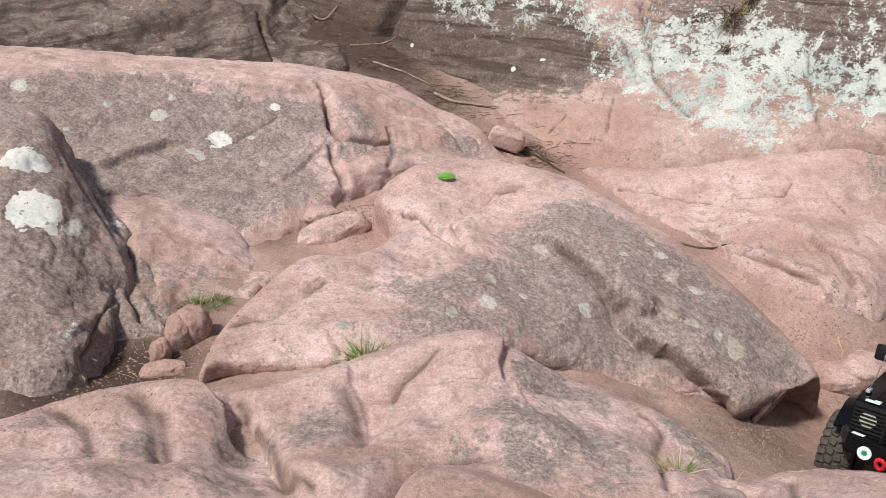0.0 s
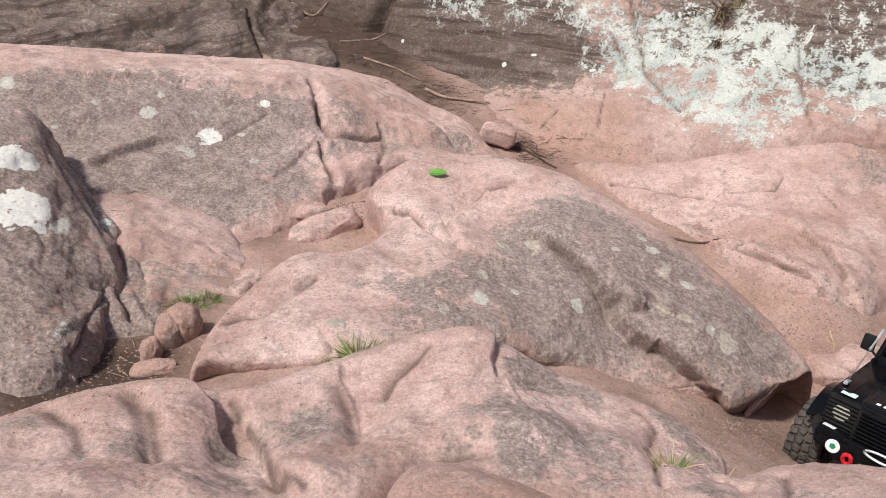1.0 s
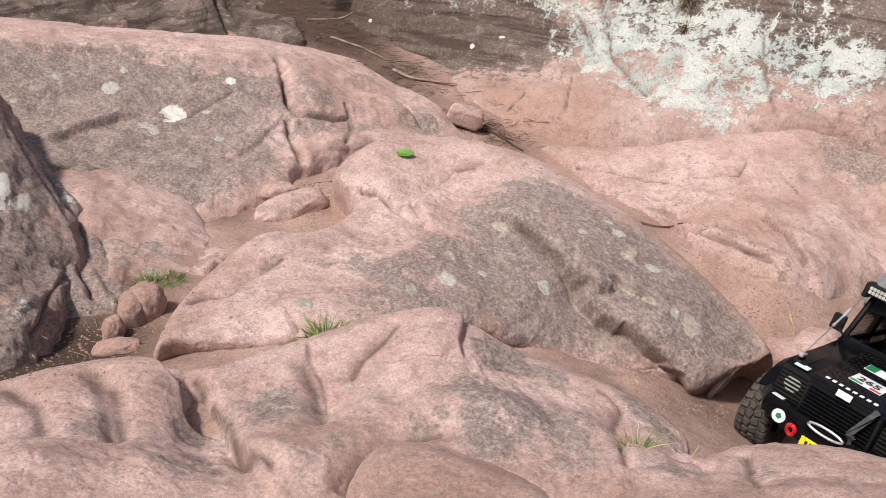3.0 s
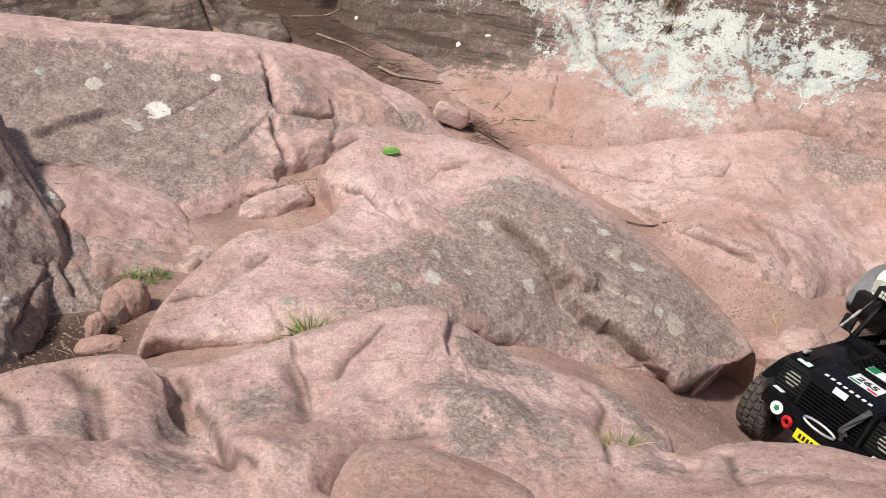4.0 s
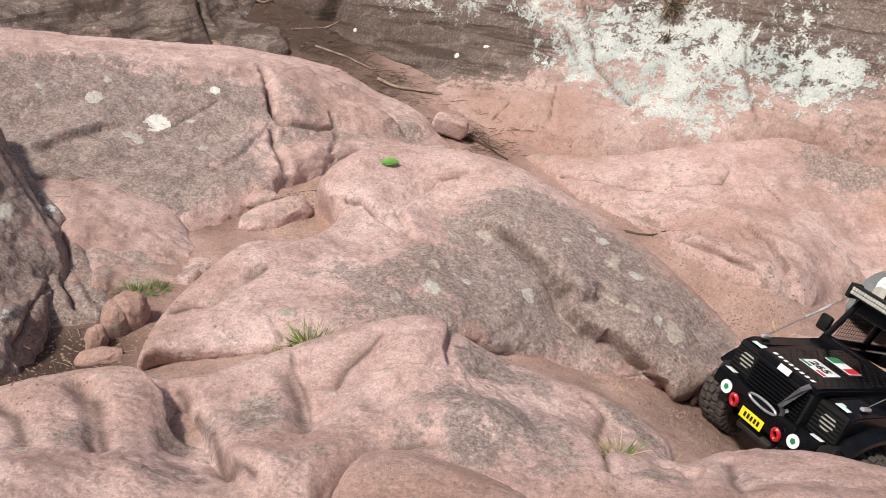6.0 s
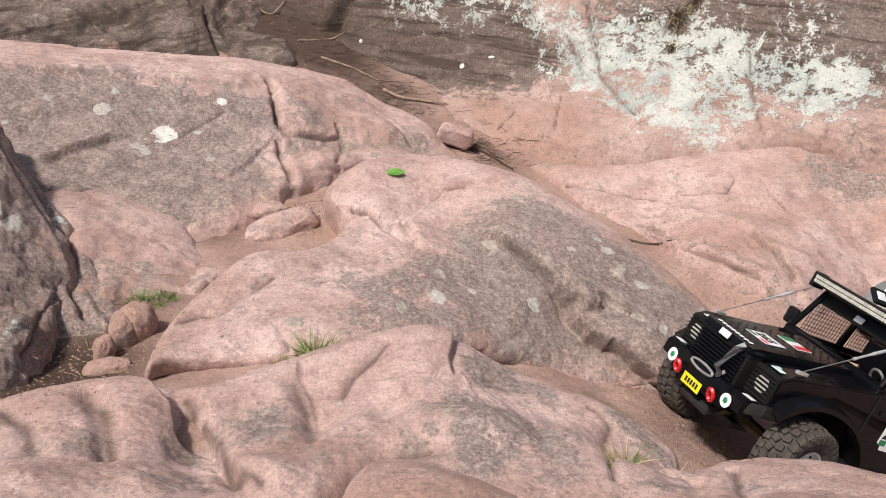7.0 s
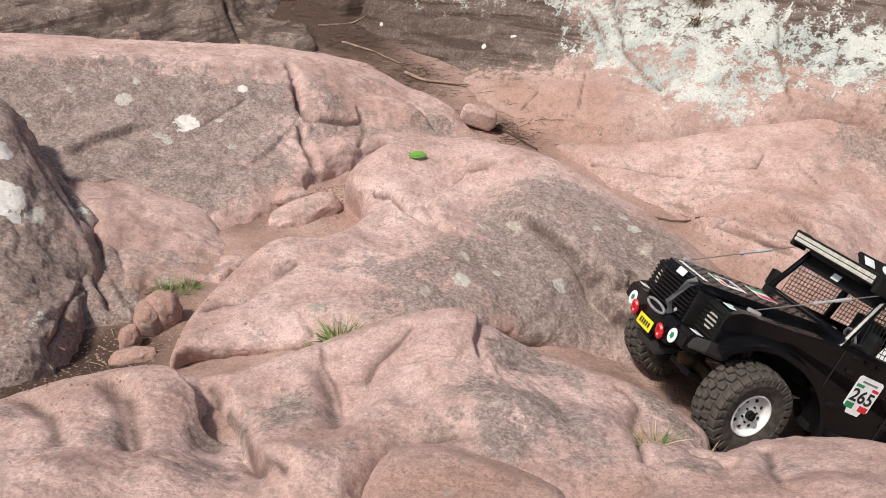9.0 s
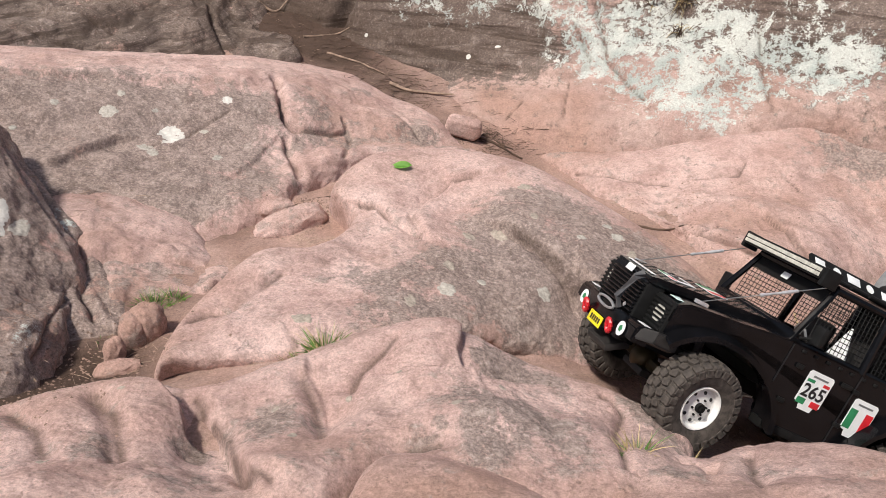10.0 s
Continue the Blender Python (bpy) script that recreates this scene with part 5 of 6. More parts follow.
    for row in range(2):
        cells = bmesh.new()
        for k in range(34):
            y = -0.0835 + k * 0.00506
            box((-0.0925, y - 0.0021, 0.1885 + row * 0.006), (-0.0908, y + 0.0021, 0.1935 + row * 0.006), 0.0006, bm=cells, segments=1)
        part("light_cell", cells, LENS, bar, "row of small clear lamp cells")
    for s in (-1, 1):
        part("bar_bracket", box((-0.118, s * 0.090 - 0.004, 0.180), (-0.094, s * 0.090 + 0.004, 0.203), 0.002), MATTE, bar)
    rack = part("roof_rack", box((-0.450, -0.066, 0.192), (-0.185, -0.060, 0.218), 0.002, Matrix.Rotation(radians(48), 4, "X")), MATTE, truck, "black roof rack board with stickers")
    for k, (w, round_) in enumerate(((0.018, 0), (0.014, 1), (0.024, 0), (0.014, 1), (0.018, 0), (0.014, 1), (0.02, 0))):
        x = -0.200 - 0.032 * k
        if round_:
            part("sticker", disc(w / 2, Matrix.Translation((x, -0.0606, 0.2076)) @ Matrix.Rotation(radians(-42), 4, "X"), 0.0008), STICKER, rack)
        else:
            tag_sheet((x, -0.0606, 0.2076), (-1, 0, 0), (0, -0.743, 0.669), w, 0.014, STICKER, rack, "")
    rails = bmesh.new()
    for y in (-0.03, 0.0, 0.03, 0.066):
        rod([(-0.19, y, 0.196), (-0.45, y, 0.196)], 0.003, rails)
    part("rack_rail", rails, MATTE, rack)
    # race number and flag on the door
    for x, z, num in ((-0.165, 0.058, True), (-0.247, 0.050, False)):
        for s in (1, -1):
            at = (x, s * 0.0968, z)
            right = (-1 * s, 0, 0)
            w, h = 0.040, 0.052
            fr = frame_of(at, right, (0, 0, 1))
            shield = slab([(-w / 2, -h * 0.32), (-w / 2, h / 2 - 0.003), (-w / 2 + 0.003, h / 2), (w / 2 - 0.003, h / 2), (w / 2, h / 2 - 0.003), (w / 2, -h * 0.32), (w * 0.3, -h * 0.36), (w * 0.25, -h / 2), (-w * 0.25, -h / 2), (-w * 0.3, -h * 0.36)], 2, -0.0004, 0.0004)
            ob = part("race_number" if num else "flag_shield", moved(shield, fr), STICKER, truck, "white race number shield" if num else "green white and red shield")
            if num:
                lettering("265", 0.024, fr @ Matrix.Translation((0, -0.001, 0.0007)), INK, ob)
                bits = ((GREEN, -0.018, -0.019, -0.005, -0.011), (RED, 0.004, -0.019, 0.018, -0.011), (GREEN, -0.018, 0.011, -0.006, 0.015), (RED, 0.008, 0.011, 0.018, 0.015))
            else:
                bits = ((GREEN, -0.019, -0.015, -0.007, 0.012), (RED, 0.007, -0.015, 0.019, 0.012))
            for mat, x0, y0, x1, y1 in bits:
                part("stripe", moved(box((x0, y0, 0.0002), (x1, y1, 0.0007), 0), fr), mat, ob)
            part("caption_bar", moved(box((-0.012, 0.018, 0.0002), (0.012, 0.0205, 0.0007), 0), fr), GREYPLASTIC, ob)
    # axles
    for x in (FRONT, REAR):
        ax = rod([(x, -0.088, AXLE), (x, 0.088, AXLE)], 0.009)
        bmesh.ops.create_uvsphere(ax, u_segments=20, v_segments=12, radius=0.019, matrix=Matrix.Translation((x + 0.004, -0.022, AXLE)))
        part("axle", ax, BRONZE, truck, "brown metal axle with its differential")
        part("axle_guard", box((x - 0.014, -0.046, AXLE - 0.018), (x + 0.018, 0.010, AXLE - 0.008), 0.003), DUSTY, truck)


build_truck()
WHEELS = [build_wheel(truck, (x, s * 0.109, AXLE), s) for x in (FRONT, REAR) for s in (-1, 1)]


# ---- the white truck waiting below ----
def build_white_truck(m):
    other = tagged(new("model_truck"), "white scale-model truck with grey flares waiting in the gully", "model car")
    other.matrix_basis = m
    part("cab", box((-0.30, -0.085, 0.02), (-0.08, 0.085, 0.17), 0.012), WHITE, other, "white cab")
    part("bonnet", slab([(0.075, 0.02), (0.075, 0.078), (0.060, 0.090), (-0.085, 0.104), (-0.085, 0.02)], 1, -0.082, 0.082, bevel=0.006), WHITE, other, "white bonnet")
    part("windscreen", slab([(-0.078, 0.108), (-0.100, 0.160), (-0.104, 0.160), (-0.084, 0.108)], 1, -0.074, 0.074), DARKGLASS, other, "dark windscreen")
    part("bumper", box((0.070, -0.095, 0.005), (0.098, 0.095, 0.040), 0.006), MATTE, other, "black bumper")
    part("grille", box((0.072, -0.055, 0.044), (0.079, 0.055, 0.076), 0.002), MATTE, other)
    for s in (-1, 1):
        part("wheel_arch", slab(arc(0, -0.006, 0.068, 5, 178) + arc(0, -0.006, 0.084, 5, 178)[::-1], 1, *sorted((s * 0.074, s * 0.116)), bevel=0.004), GREYPLASTIC, other, "grey wheel arch flare")
        part("side_window", box((-0.20, s * 0.0855 - 0.001, 0.11), (-0.11, s * 0.0855 + 0.001, 0.158), 0.001), DARKGLASS, other)
        part("headlight", disc(0.014, Matrix.Translation((0.0765, s * 0.066, 0.060)) @ Matrix.Rotation(radians(90), 4, "Y"), 0.004), LENS, other)
        for x in (0, -0.30):
            build_wheel(other, (x, s * 0.100, -0.012), s)
    part("tailgate", box((-0.42, -0.085, 0.03), (-0.30, 0.085, 0.10), 0.006), WHITE, other, "white load bed")
    return other


build_white_truck(Matrix.Translation((1.016, 1.341, -0.191)) @ Matrix.Rotation(radians(-150), 4, "Z") @ Matrix.Rotation(radians(-12), 4, "Y"))

# ---- lichen, plants and litter ----
LICHEN = plain("pale_lichen", (0.42, 0.39, 0.345), 0.9, vary=0.22, scale=260, bump=0.002)
LICHEN_WHITE = plain("white_lichen", (0.60, 0.58, 0.54), 0.9, vary=0.12, scale=200, bump=0.002)
LICHEN_OCHRE = plain("ochre_lichen", (0.36, 0.31, 0.26), 0.9, vary=0.25, scale=240, bump=0.002)
BLADE = plain("grass_green", (0.10, 0.21, 0.035), 0.55, vary=0.4, scale=30)
STRAW = plain("dry_straw", (0.42, 0.33, 0.17), 0.7, vary=0.3, scale=30)
TWIG = plain("bleached_twig", (0.30, 0.21, 0.155), 0.8, vary=0.35, scale=60)
BARK = plain("brown_twig", (0.085, 0.052, 0.035), 0.85, vary=0.4, scale=60)
LEAF = plain("leaf_green", (0.22, 0.50, 0.08), 0.6, vary=0.2, scale=60)


def lichen(host, at, rx, ry, mat, label, seed, lift=0.0005):
    """A crust rosette that follows the face of its rock."""
    tree = TREES[host.name]
    place, normal, _, _ = tree.find_nearest(Vector(at))
    if normal.z < -0.2:
        normal = -normal
    side = normal.cross(Vector((0, 0, 1))).normalized() if abs(normal.z) < 0.97 else Vector((1, 0, 0))
    up = side.cross(normal)
    if up.z < 0 or (abs(up.z) < 0.1 and up.y < 0):
        up = -up
    bm = bmesh.new()
    rings, n = [], 48
    for k in range(7):
        row = []
        for s in range(n):
            a = 2 * math.pi * s / n
            edge = 1 + 0.30 * noise.noise((1.8 * math.cos(a) + seed, 1.8 * math.sin(a), seed)) + 0.22 * noise.noise((5 * math.cos(a), 5 * math.sin(a) + seed, 3))
            r = edge * k / 6
            p = place + side * (r * rx * math.cos(a)) + up * (r * ry * math.sin(a))
            q, nn, _, _ = tree.find_nearest(p)
            if nn.dot(normal) < 0:
                nn = -nn
            row.append(bm.verts.new(q + nn * (lift * (1.0 if k < 6 else -0.6) + 0.0006 * noise.noise(q * 160))))
            if k == 0:
                break
        rings.append(row)
    for s in range(n):
        bm.faces.new((rings[0][0], rings[1][s], rings[1][(s + 1) % n]))
    for a, b in zip(rings[1:], rings[2:]):
        for s in range(n):
            bm.faces.new((a[s], b[s], b[(s + 1) % n], a[(s + 1) % n]))
    bmesh.ops.recalc_face_normals(bm, faces=bm.faces)
    return part("lichen_patch", bm, mat, host, label)


for k, (x, y, z, r, tall) in enumerate([(-0.589, 1.146, 0.200, 0.048, 0.78), (-0.637, 1.221, 0.242, 0.037, 0.62), (-0.608, 1.236, 0.232, 0.021, 0.90), (-0.547, 1.158, 0.166, 0.020, 0.80), (-0.690, 1.182, 0.248, 0.028, 0.80)]):
    lichen(BOULDER, (x, y, z), r, r * tall, LICHEN_WHITE if k < 3 else LICHEN, "large white lichen rosette" if k < 3 else "pale lichen patch", k * 3.7)
for k, (x, y, z, r, tall) in enumerate([(-0.443, 1.651, 0.102, 0.027, 0.95), (-0.558, 1.664, 0.148, 0.019, 0.90), (-0.544, 1.710, 0.165, 0.008, 1.00), (-0.348, 1.762, 0.123, 0.012, 1.00), (-0.350, 1.604, 0.068, 0.014, 0.60), (-0.650, 1.649, 0.173, 0.009, 0.90), (-0.812, 1.641, 0.216, 0.021, 0.70), (-0.479, 1.603, 0.096, 0.016, 1.20), (-0.465, 1.587, 0.089, 0.011, 1.00), (-0.707, 1.573, 0.150, 0.007, 0.80), (-0.385, 1.673, 0.093, 0.009, 0.70), (-0.477, 1.694, 0.133, 0.007, 0.70)]):
    lichen(SLAB, (x, y, z), r, r * tall, LICHEN_WHITE if k in (0, 3) else LICHEN, "white lichen rosette" if k in (0, 3) else "pale lichen patch", 20 + k * 2.9)
for k, (x, y, z, r, tall) in enumerate([(0.066, 1.085, 0.087, 0.015, 1.10), (0.219, 1.129, 0.045, 0.014, 1.00), (0.217, 1.384, 0.097, 0.013, 0.70), (0.397, 1.196, 0.028, 0.014, 0.80), (0.341, 1.135, 0.018, 0.015, 0.60), (0.435, 1.095, -0.014, 0.023, 0.75), (0.355, 1.268, 0.053, 0.013, 0.90), (0.012, 1.038, 0.098, 0.014, 0.60), (0.376, 1.130, 0.011, 0.012, 0.80), (0.343, 1.296, 0.060, 0.009, 0.80), (0.111, 1.253, 0.079, 0.015, 0.60), (0.366, 1.220, 0.042, 0.019, 0.50), (0.408, 1.111, -0.001, 0.011, 0.80), (0.072, 1.150, 0.084, 0.012, 0.90), (0.158, 1.260, 0.081, 0.017, 0.60), (0.291, 1.243, 0.065, 0.009, 0.80), (-0.129, 0.970, 0.114, 0.014, 0.90), (0.219, 1.288, 0.086, 0.010, 0.70), (0.121, 1.127, 0.071, 0.008, 0.90), (0.501, 1.191, -0.015, 0.008, 0.80)]):
    lichen(DOME, (x, y, z), r, r * tall, LICHEN if k < 2 or k % 3 == 0 else LICHEN_OCHRE, "pale grey lichen rosette" if k % 3 == 0 else "ochre-grey lichen patch", 60 + k * 1.9)
for k, (x, y, z, r, tall) in enumerate([(-0.140, 0.774, 0.137, 0.006, 0.80), (-0.112, 0.697, 0.162, 0.005, 1.00), (-0.061, 0.787, 0.142, 0.006, 0.70), (0.062, 0.726, 0.160, 0.007, 0.60), (-0.232, 0.795, 0.138, 0.006, 0.80), (-0.305, 0.786, 0.155, 0.005, 0.70), (0.111, 0.791, 0.136, 0.006, 0.60), (0.174, 0.767, 0.123, 0.007, 0.70), (-0.336, 0.643, 0.197, 0.006, 0.80), (-0.002, 0.810, 0.145, 0.005, 0.80)]):
    lichen(RIDGE, (x, y, z), r, r * tall, LICHEN_OCHRE, "small ochre-grey lichen patch", 130 + k * 1.7)
for k, (x, y, z, r, tall) in enumerate([(0.272, 2.377, 0.021, 0.009, 1.00), (0.194, 2.380, -0.006, 0.008, 1.00), (0.418, 2.285, 0.015, 0.009, 1.00), (-0.088, 2.534, 0.014, 0.008, 0.80)]):
    lichen(WALL, (x, y, z), r, r * tall, LICHEN_WHITE, "small white lichen dot", 90 + k)


def drop(x, y, top=1.5):
    """The highest surface under a point of the plan."""
    best = None
    for tree in TREES.values():
        hit, n, _, _ = tree.ray_cast(Vector((x, y, top)), Vector((0, 0, -1)))
        if hit is not None and (best is None or hit.z > best.z):
            best = hit
    return best if best is not None else Vector((x, y, 0))


def grass_tuft(at, count, tall, spread, mat, label, seed, straw=0.2):
    """A tuft of bent tapering blades."""
    rng = random.Random(seed)
    base = drop(at[0], at[1])
    tuft = tagged(new("grass_tuft"), label, "grass")
    tuft.matrix_basis = Matrix.Translation(base)
    for m, share in ((mat, 1 - straw), (STRAW, straw)):
        bm = bmesh.new()
        for k in range(int(count * share)):
            a, r = rng.uniform(0, 6.28), spread * rng.random() ** 0.7
            root = Vector((r * math.cos(a), r * math.sin(a) * 0.6, -0.004))
            lean = Vector((math.cos(a) * rng.uniform(0.1, 1.1), math.sin(a) * rng.uniform(0.1, 1.0), 1)).normalized()
            h, w = tall * rng.uniform(0.4, 1.1), rng.uniform(0.0006, 0.0012)
            side = lean.cross(Vector((rng.uniform(-1, 1), rng.uniform(-1, 1), 0.2))).normalized()
            prev = None
            for s in range(5):
                t = s / 4
                p = root + lean * (h * t) + Vector((lean.x, lean.y, -0.6)) * (h * 0.35 * t * t)
                ww = w * (1 - 0.92 * t)
                pair = [bm.verts.new(p - side * ww), bm.verts.new(p + lean.cross(side) * ww * 0.4), bm.verts.new(p + side * ww)]
                if prev:
                    bm.faces.new((prev[0], prev[1], pair[1], pair[0]))
                    bm.faces.new((prev[1], prev[2], pair[2], pair[1]))
                prev = pair
        if len(bm.verts):
            part("blade", bm, m, tuft, "dry yellow blades" if m is STRAW else "fresh green blades")["kind"] = "stuff"
    return tuft


grass_tuft((-0.368, 1.131, 0.054), 120, 0.028, 0.024, BLADE, "small green grass tuft between the boulders", 3, 0.15)
grass_tuft((-0.344, 1.149, 0.048), 60, 0.022, 0.020, BLADE, "low green grass at the foot of a stone", 4, 0.15)
grass_tuft((-0.097, 0.910, 0.111), 110, 0.038, 0.024, BLADE, "sparse green grass tuft behind the ridge", 5, 0.35)
grass_tuft((-0.124, 0.907, 0.111), 50, 0.028, 0.022, BLADE, "yellowing grass blades behind the ridge", 6, 0.6)
grass_tuft((0.242, 0.689, 0.096), 50, 0.030, 0.020, BLADE, "thin yellow-green grass beside the front boulder", 7, 0.7)
grass_tuft((0.320, 0.743, 0.076), 18, 0.018, 0.016, BLADE, "sparse dry grass in a crack", 8, 0.8)
grass_tuft((-0.410, 1.019, 0.068), 110, 0.012, 0.05, BLADE, "short mossy green sprouts on dark soil", 9, 0.3)


def build_leaf(at, turn):
    bm = bmesh.new()
    rows = []
    for k in range(9):
        t = k / 8
        w = 0.0090 * math.sin(math.pi * min(1, t * 1.02)) ** 0.75 * (1.15 - 0.5 * t) + 0.0002
        x = -0.0195 + 0.039 * t
        rows.append([bm.verts.new((x, s * w, 0.0028 * abs(s) + 0.003 * math.sin(3 * t))) for s in (-1, -0.5, 0, 0.5, 1)])
    for a, b in zip(rows, rows[1:]):
        for k in range(4):
            bm.faces.new((a[k], a[k + 1], b[k + 1], b[k]))
    low = bmesh.ops.solidify(bm, geom=list(bm.faces), thickness=0.0005)
    leaf = tagged(new("fallen_leaf"), "fresh green leaf lying on the domed boulder", "leaf")
    p = drop(at[0], at[1])
    leaf.matrix_basis = Matrix.Translation(p + Vector((0, 0, 0.002))) @ turn
    part("leaf_blade", bm, LEAF, leaf)
    part("stalk", rod([(0.019, 0, 0.001), (0.026, 0.002, 0.002)], 0.0005, None, 5), BLADE, leaf)


build_leaf((0.004, 1.478, 0.095), pose(0, 0, 0, -26, 8, 172))


def twig(points, radius, mat, label, name="twig"):
    """A bent twig lying on the surface below it."""
    pts = [drop(p[0], p[1]) + Vector((0, 0, radius * 0.8)) for p in points]
    fine = [Vector(p) for p in spline(np.array([p[:] for p in pts]), 4 * len(pts))]
    fine = [p + Vector((noise.noise(p * 40), noise.noise(p * 40 + Vector((5, 0, 0))), 0)) * 0.004 for p in fine]
    n = len(fine)
    bm = rod(fine, [radius * (1 - 0.6 * k / n) for k in range(n)], None, 6)
    me = bpy.data.meshes.new(name)
    bm.to_mesh(me)
    bm.free()
    me.materials.append(mat)
    return tagged(new(name, me), label, "twig")


twig([(-0.021, 2.276, -0.035), (0.024, 2.246, -0.045), (0.083, 2.248, -0.036), (0.146, 2.247, -0.029)], 0.0052, TWIG, "bleached forked twig at the foot of the wall")
twig([(-0.264, 2.507, 0.015), (-0.172, 2.578, 0.015), (-0.139, 2.578, 0.009)], 0.0035, TWIG, "pale thin twig on dark litter")
twig([(-0.428, 2.725, 0.061), (-0.366, 2.707, 0.052), (-0.318, 2.739, 0.054)], 0.004, TWIG, "pale crooked twig in the upper corner")
twig([(-0.195, 2.421, 0.002), (-0.115, 2.385, -0.005), (-0.037, 2.333, -0.016)], 0.0035, TWIG, "brown root on the gully bed")
twig([(0.168, 2.040, -0.090), (0.228, 2.006, -0.095), (0.293, 1.960, -0.118)], 0.004, BARK, "dark thin stick below the pale stone")
twig([(0.204, 2.052, -0.085), (0.243, 2.018, -0.093), (0.276, 1.999, -0.096)], 0.003, BARK, "thin brown stick below the pale stone")
twig([(-0.196, 1.500, 0.015), (-0.156, 1.537, 0.026), (-0.121, 1.543, 0.033)], 0.0010, BARK, "thin dark pine twig across the sand")
twig([(0.716, 1.330, -0.156), (0.714, 1.297, -0.159), (0.699, 1.264, -0.170)], 0.0016, STRAW, "curled pale straw in the gully")
twig([(0.684, 1.269, -0.174), (0.697, 1.262, -0.174), (0.693, 1.212, -0.178)], 0.0016, STRAW, "dry straw stem in the gully")
twig([(0.492, 1.632, -0.135), (0.543, 1.607, -0.124), (0.577, 1.584, -0.120)], 0.0028, BARK, "brown root crossing the sand")
twig([(0.343, 1.010, -0.038), (0.344, 1.018, -0.027)], 0.0013, STRAW, "short pale straw stub")


def litter(name, spots, count, size, mat, label, seed, flat=True):
    """Loose needles or grit spread on the surfaces below the spots; one object of stuff."""
    rng = random.Random(seed)
    bm = bmesh.new()
    for k in range(count):
        sx, sy, sr = spots[k % len(spots)]
        p = drop(sx + rng.gauss(0, sr), sy + rng.gauss(0, sr))
        if flat:
            a, L = rng.uniform(0, 6.28), size * rng.uniform(0.4, 1.3)
            v = Vector((math.cos(a), math.sin(a), rng.uniform(-0.15, 0.25))) * L
            rod([p + Vector((0, 0, 0.002)) - v / 2, p + Vector((0, 0, 0.003)), p + Vector((0, 0, 0.002)) + v / 2], size * 0.018, bm, 3)
        else:
            r = size * rng.uniform(0.35, 1.2)
            q = [bm.verts.new(p + Vector((r * x * rng.uniform(0.7, 1.2), r * y * rng.uniform(0.7, 1.2), r * z * rng.uniform(0.5, 0.9)))) for x, y, z in ((1, 0, 0), (-1, 0, 0), (0, 1, 0), (0, -1, 0), (0, 0, 1), (0, 0, -0.6))]
            for i, j, l in ((0, 2, 4), (2, 1, 4), (1, 3, 4), (3, 0, 4), (2, 0, 5), (1, 2, 5), (3, 1, 5), (0, 3, 5)):
                bm.faces.new((q[i], q[j], q[l]))
    me = bpy.data.meshes.new(name)
    bm.to_mesh(me)
    bm.free()
    me.materials.append(mat)
    return tagged(new(name, me), label, "litter", "", "stuff")


GRIT = plain("grit", (0.24, 0.16, 0.125), 0.9, vary=0.45, scale=25)
litter("needle_litter", [(-0.306, 2.611, 0.14), (-0.147, 2.412, 0.10), (-0.006, 2.251, 0.06), (0.217, 2.032, 0.05)], 700, 0.034, BARK, "brown pine needles and bark litter", 11)
litter("pale_needles", [(-0.270, 2.576, 0.13), (-0.051, 2.305, 0.08), (-0.553, 1.388, 0.05), (-0.389, 0.995, 0.05)], 150, 0.024, TWIG, "pale dry needles scattered on soil", 12)
litter("sand_grit", [(-0.190, 1.455, 0.03), (-0.170, 1.49, 0.02), (0.528, 1.643, 0.10), (0.630, 1.387, 0.10), (0.419, 0.995, 0.05), (-0.409, 0.956, 0.06), (0.647, 1.310, 0.06), (-0.476, 0.843, 0.07)], 2200, 0.0026, GRIT, "loose sandstone grit on the gully floor", 13, False)


def dry_plant(at, count, tall, seed):
    """A withered brown plant hanging out of a crack in the wall."""
    rng = random.Random(seed)
    place, normal, _, _ = TREES[WALL.name].find_nearest(Vector(at))
    plant = tagged(new("dry_plant"), "withered brown plant rooted in the lichened wall", "plant")
    plant.matrix_basis = Matrix.Translation(place)
    for share, mat in ((0.75, BARK), (0.25, STRAW)):
        bm = bmesh.new()
        for k in range(int(count * share)):
            v = Vector((rng.gauss(0, 0.6), -rng.uniform(0.05, 0.5), rng.uniform(-1.2, 0.7))) * tall
            rod([Vector((rng.gauss(0, 0.012), 0.004, rng.gauss(0, 0.012))), v * 0.5 + Vector((0, -0.012, 0.012)), v + Vector((0, 0, -0.012))], [0.0012, 0.0009, 0.0004], bm, 3)
        part("stem", bm, mat, plant)["kind"] = "stuff"


dry_plant((0.738, 2.298, 0.163), 70, 0.085, 21)
dry_plant((0.792, 2.314, 0.194), 50, 0.060, 22)
dry_plant((0.724, 2.242, 0.091), 40, 0.050, 23)
dry_plant((0.676, 2.334, 0.130), 16, 0.040, 24)

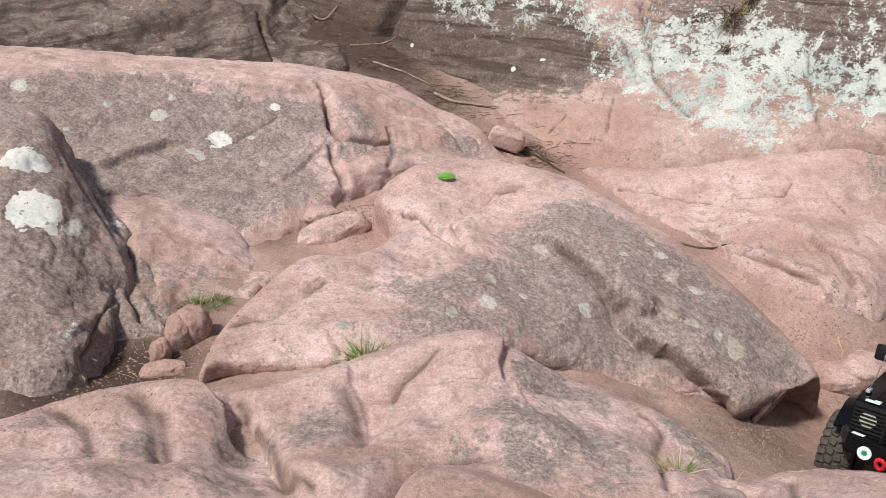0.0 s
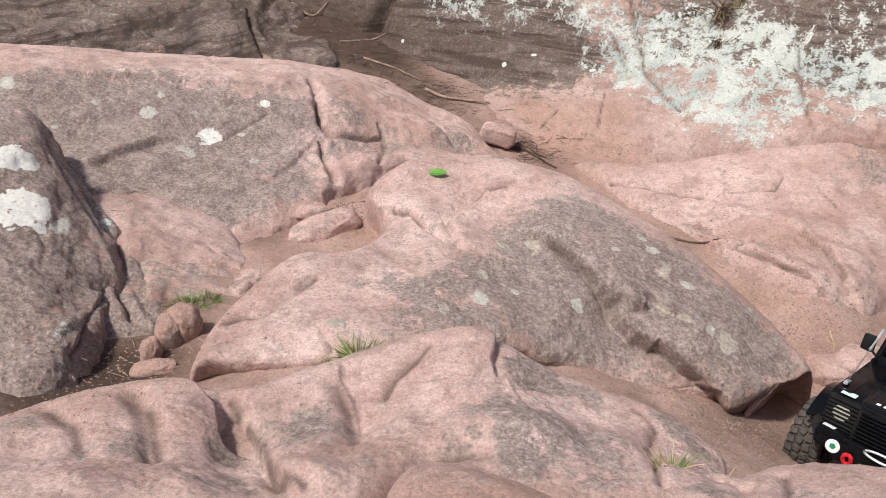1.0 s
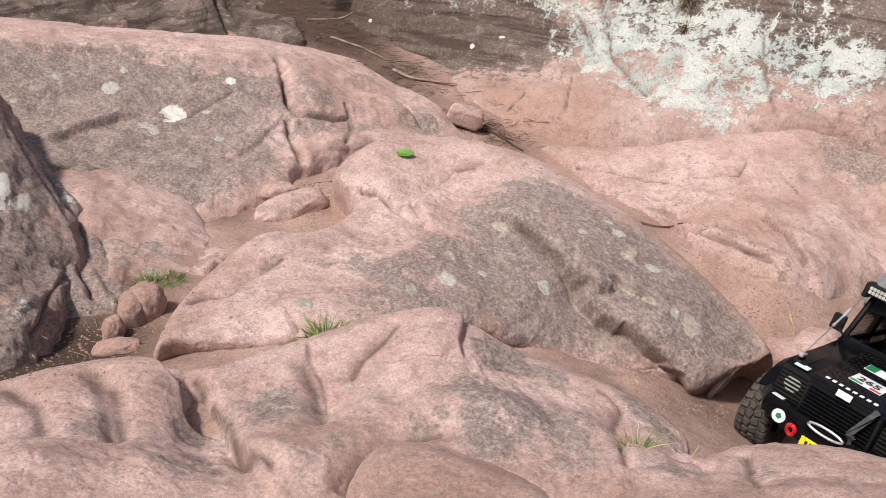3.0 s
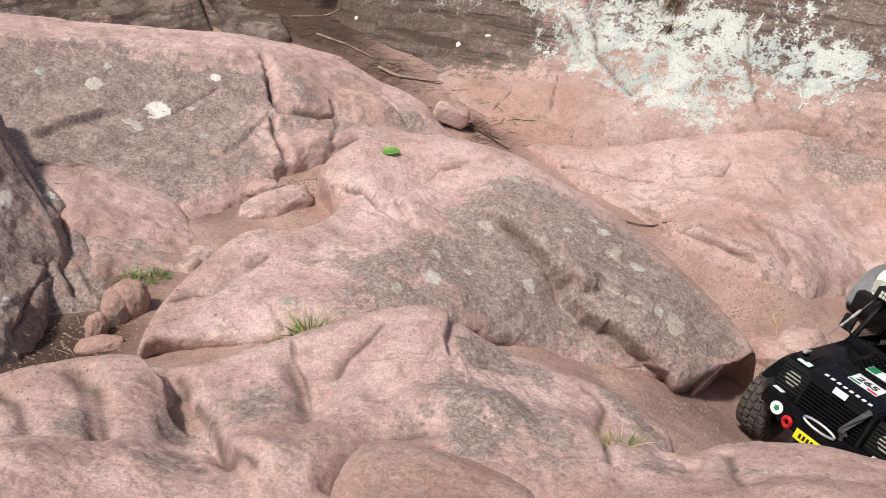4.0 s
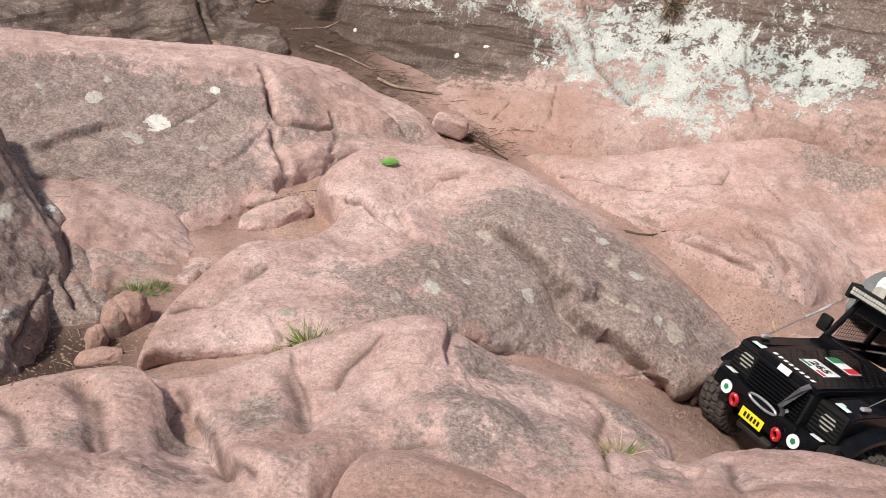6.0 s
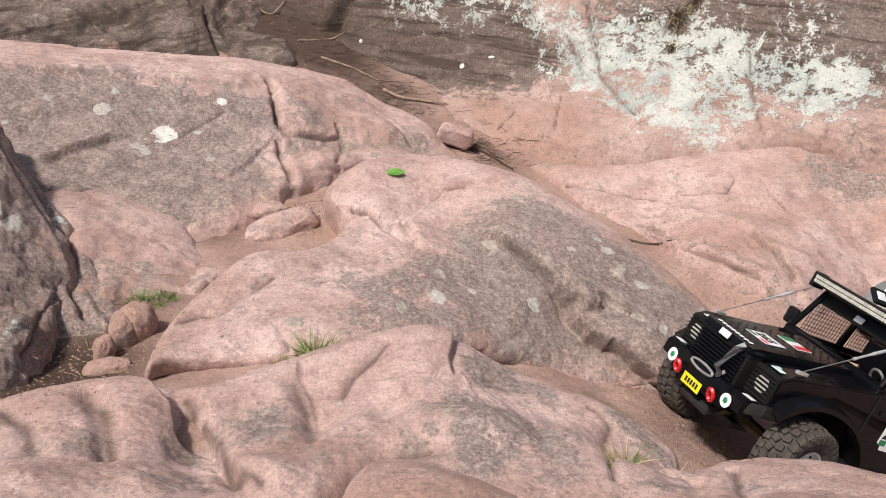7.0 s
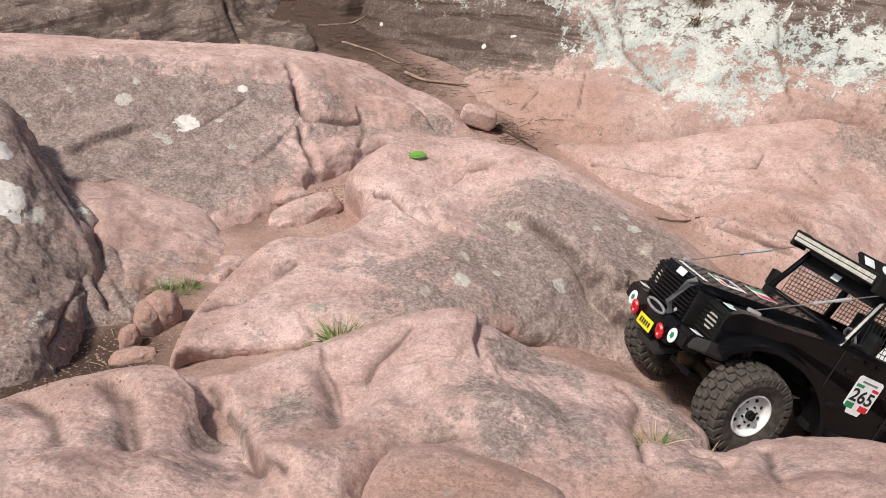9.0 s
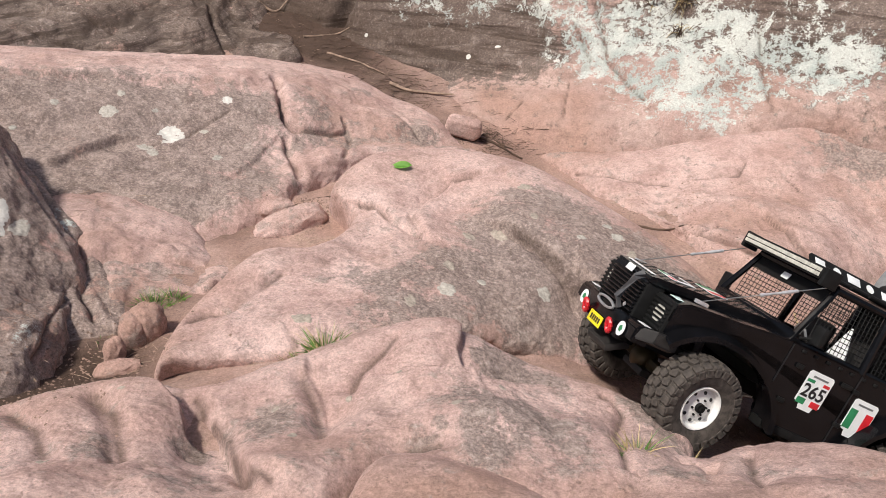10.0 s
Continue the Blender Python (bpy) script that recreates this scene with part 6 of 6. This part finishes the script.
DRIVE = [
    (0, 0.685, 0.952, -0.116, -132.1, 20.4, 5.5),
    (0.5, 0.667, 0.936, -0.104, -130.8, 19.7, 0.6),
    (1, 0.634, 0.923, -0.096, -134.4, 19.6, -0.7),
    (1.5, 0.596, 0.918, -0.080, -137.5, 19.5, -0.4),
    (2, 0.591, 0.900, -0.067, -137.0, 20.9, -0.9),
    (2.5, 0.590, 0.886, -0.056, -138.5, 20.5, -0.5),
    (4, 0.641, 0.924, -0.086, -146.1, 19.8, -3.9),
    (4.5, 0.638, 0.922, -0.086, -146.1, 20.4, -3.9),
    (5, 0.625, 0.913, -0.075, -148.6, 20.9, -3.0),
    (5.5, 0.598, 0.914, -0.063, -152.7, 21.7, -1.8),
    (7, 0.477, 0.932, 0.002, -168.4, 26.1, 8.1),
    (7.5, 0.424, 0.927, 0.030, -172.0, 29.5, 7.1),
    (8, 0.406, 0.928, 0.037, -174.1, 29.5, 3.8),
    (8.5, 0.386, 0.933, 0.044, -176.1, 29.4, 8.7),
    (9, 0.372, 0.933, 0.053, -177.5, 29.4, 13.1),
    (9.5, 0.354, 0.932, 0.063, -178.2, 29.9, 15.4),
    (10, 0.326, 0.928, 0.074, -179.1, 30.0, 16.6),
]


def truck_pose(x, y, z, yaw, nose, lean):
    return Matrix.Translation((x, y, z)) @ Matrix.Rotation(radians(yaw), 4, "Z") @ Matrix.Rotation(radians(-nose), 4, "Y") @ Matrix.Rotation(radians(lean), 4, "X")


def motions():
    poses = [(t, truck_pose(*a)) for t, *a in DRIVE]
    walk(truck, poses)
    # each wheel rolls by the way that its truck has gone forward
    for k, wheel in enumerate(WHEELS):
        at = wheel.matrix_basis.translation.copy()
        rows, angle = [], 20.0 * k
        for n, (t, m) in enumerate(poses):
            if n:
                step = m.translation - poses[n - 1][1].translation
                ahead = (m.to_3x3() @ Vector((1, 0, 0)) + poses[n - 1][1].to_3x3() @ Vector((1, 0, 0))).normalized()
                angle += math.degrees(step.dot(ahead) / R_TYRE)
            steer = np.interp(t, (5.5, 7.0), (0.0, 10.0)) if at.x > -0.1 else 0.0
            rows.append((t, Matrix.Translation(at) @ Matrix.Rotation(radians(steer), 4, "Z") @ Matrix.Rotation(radians(angle), 4, "Y")))
        walk(wheel, rows)


motions()
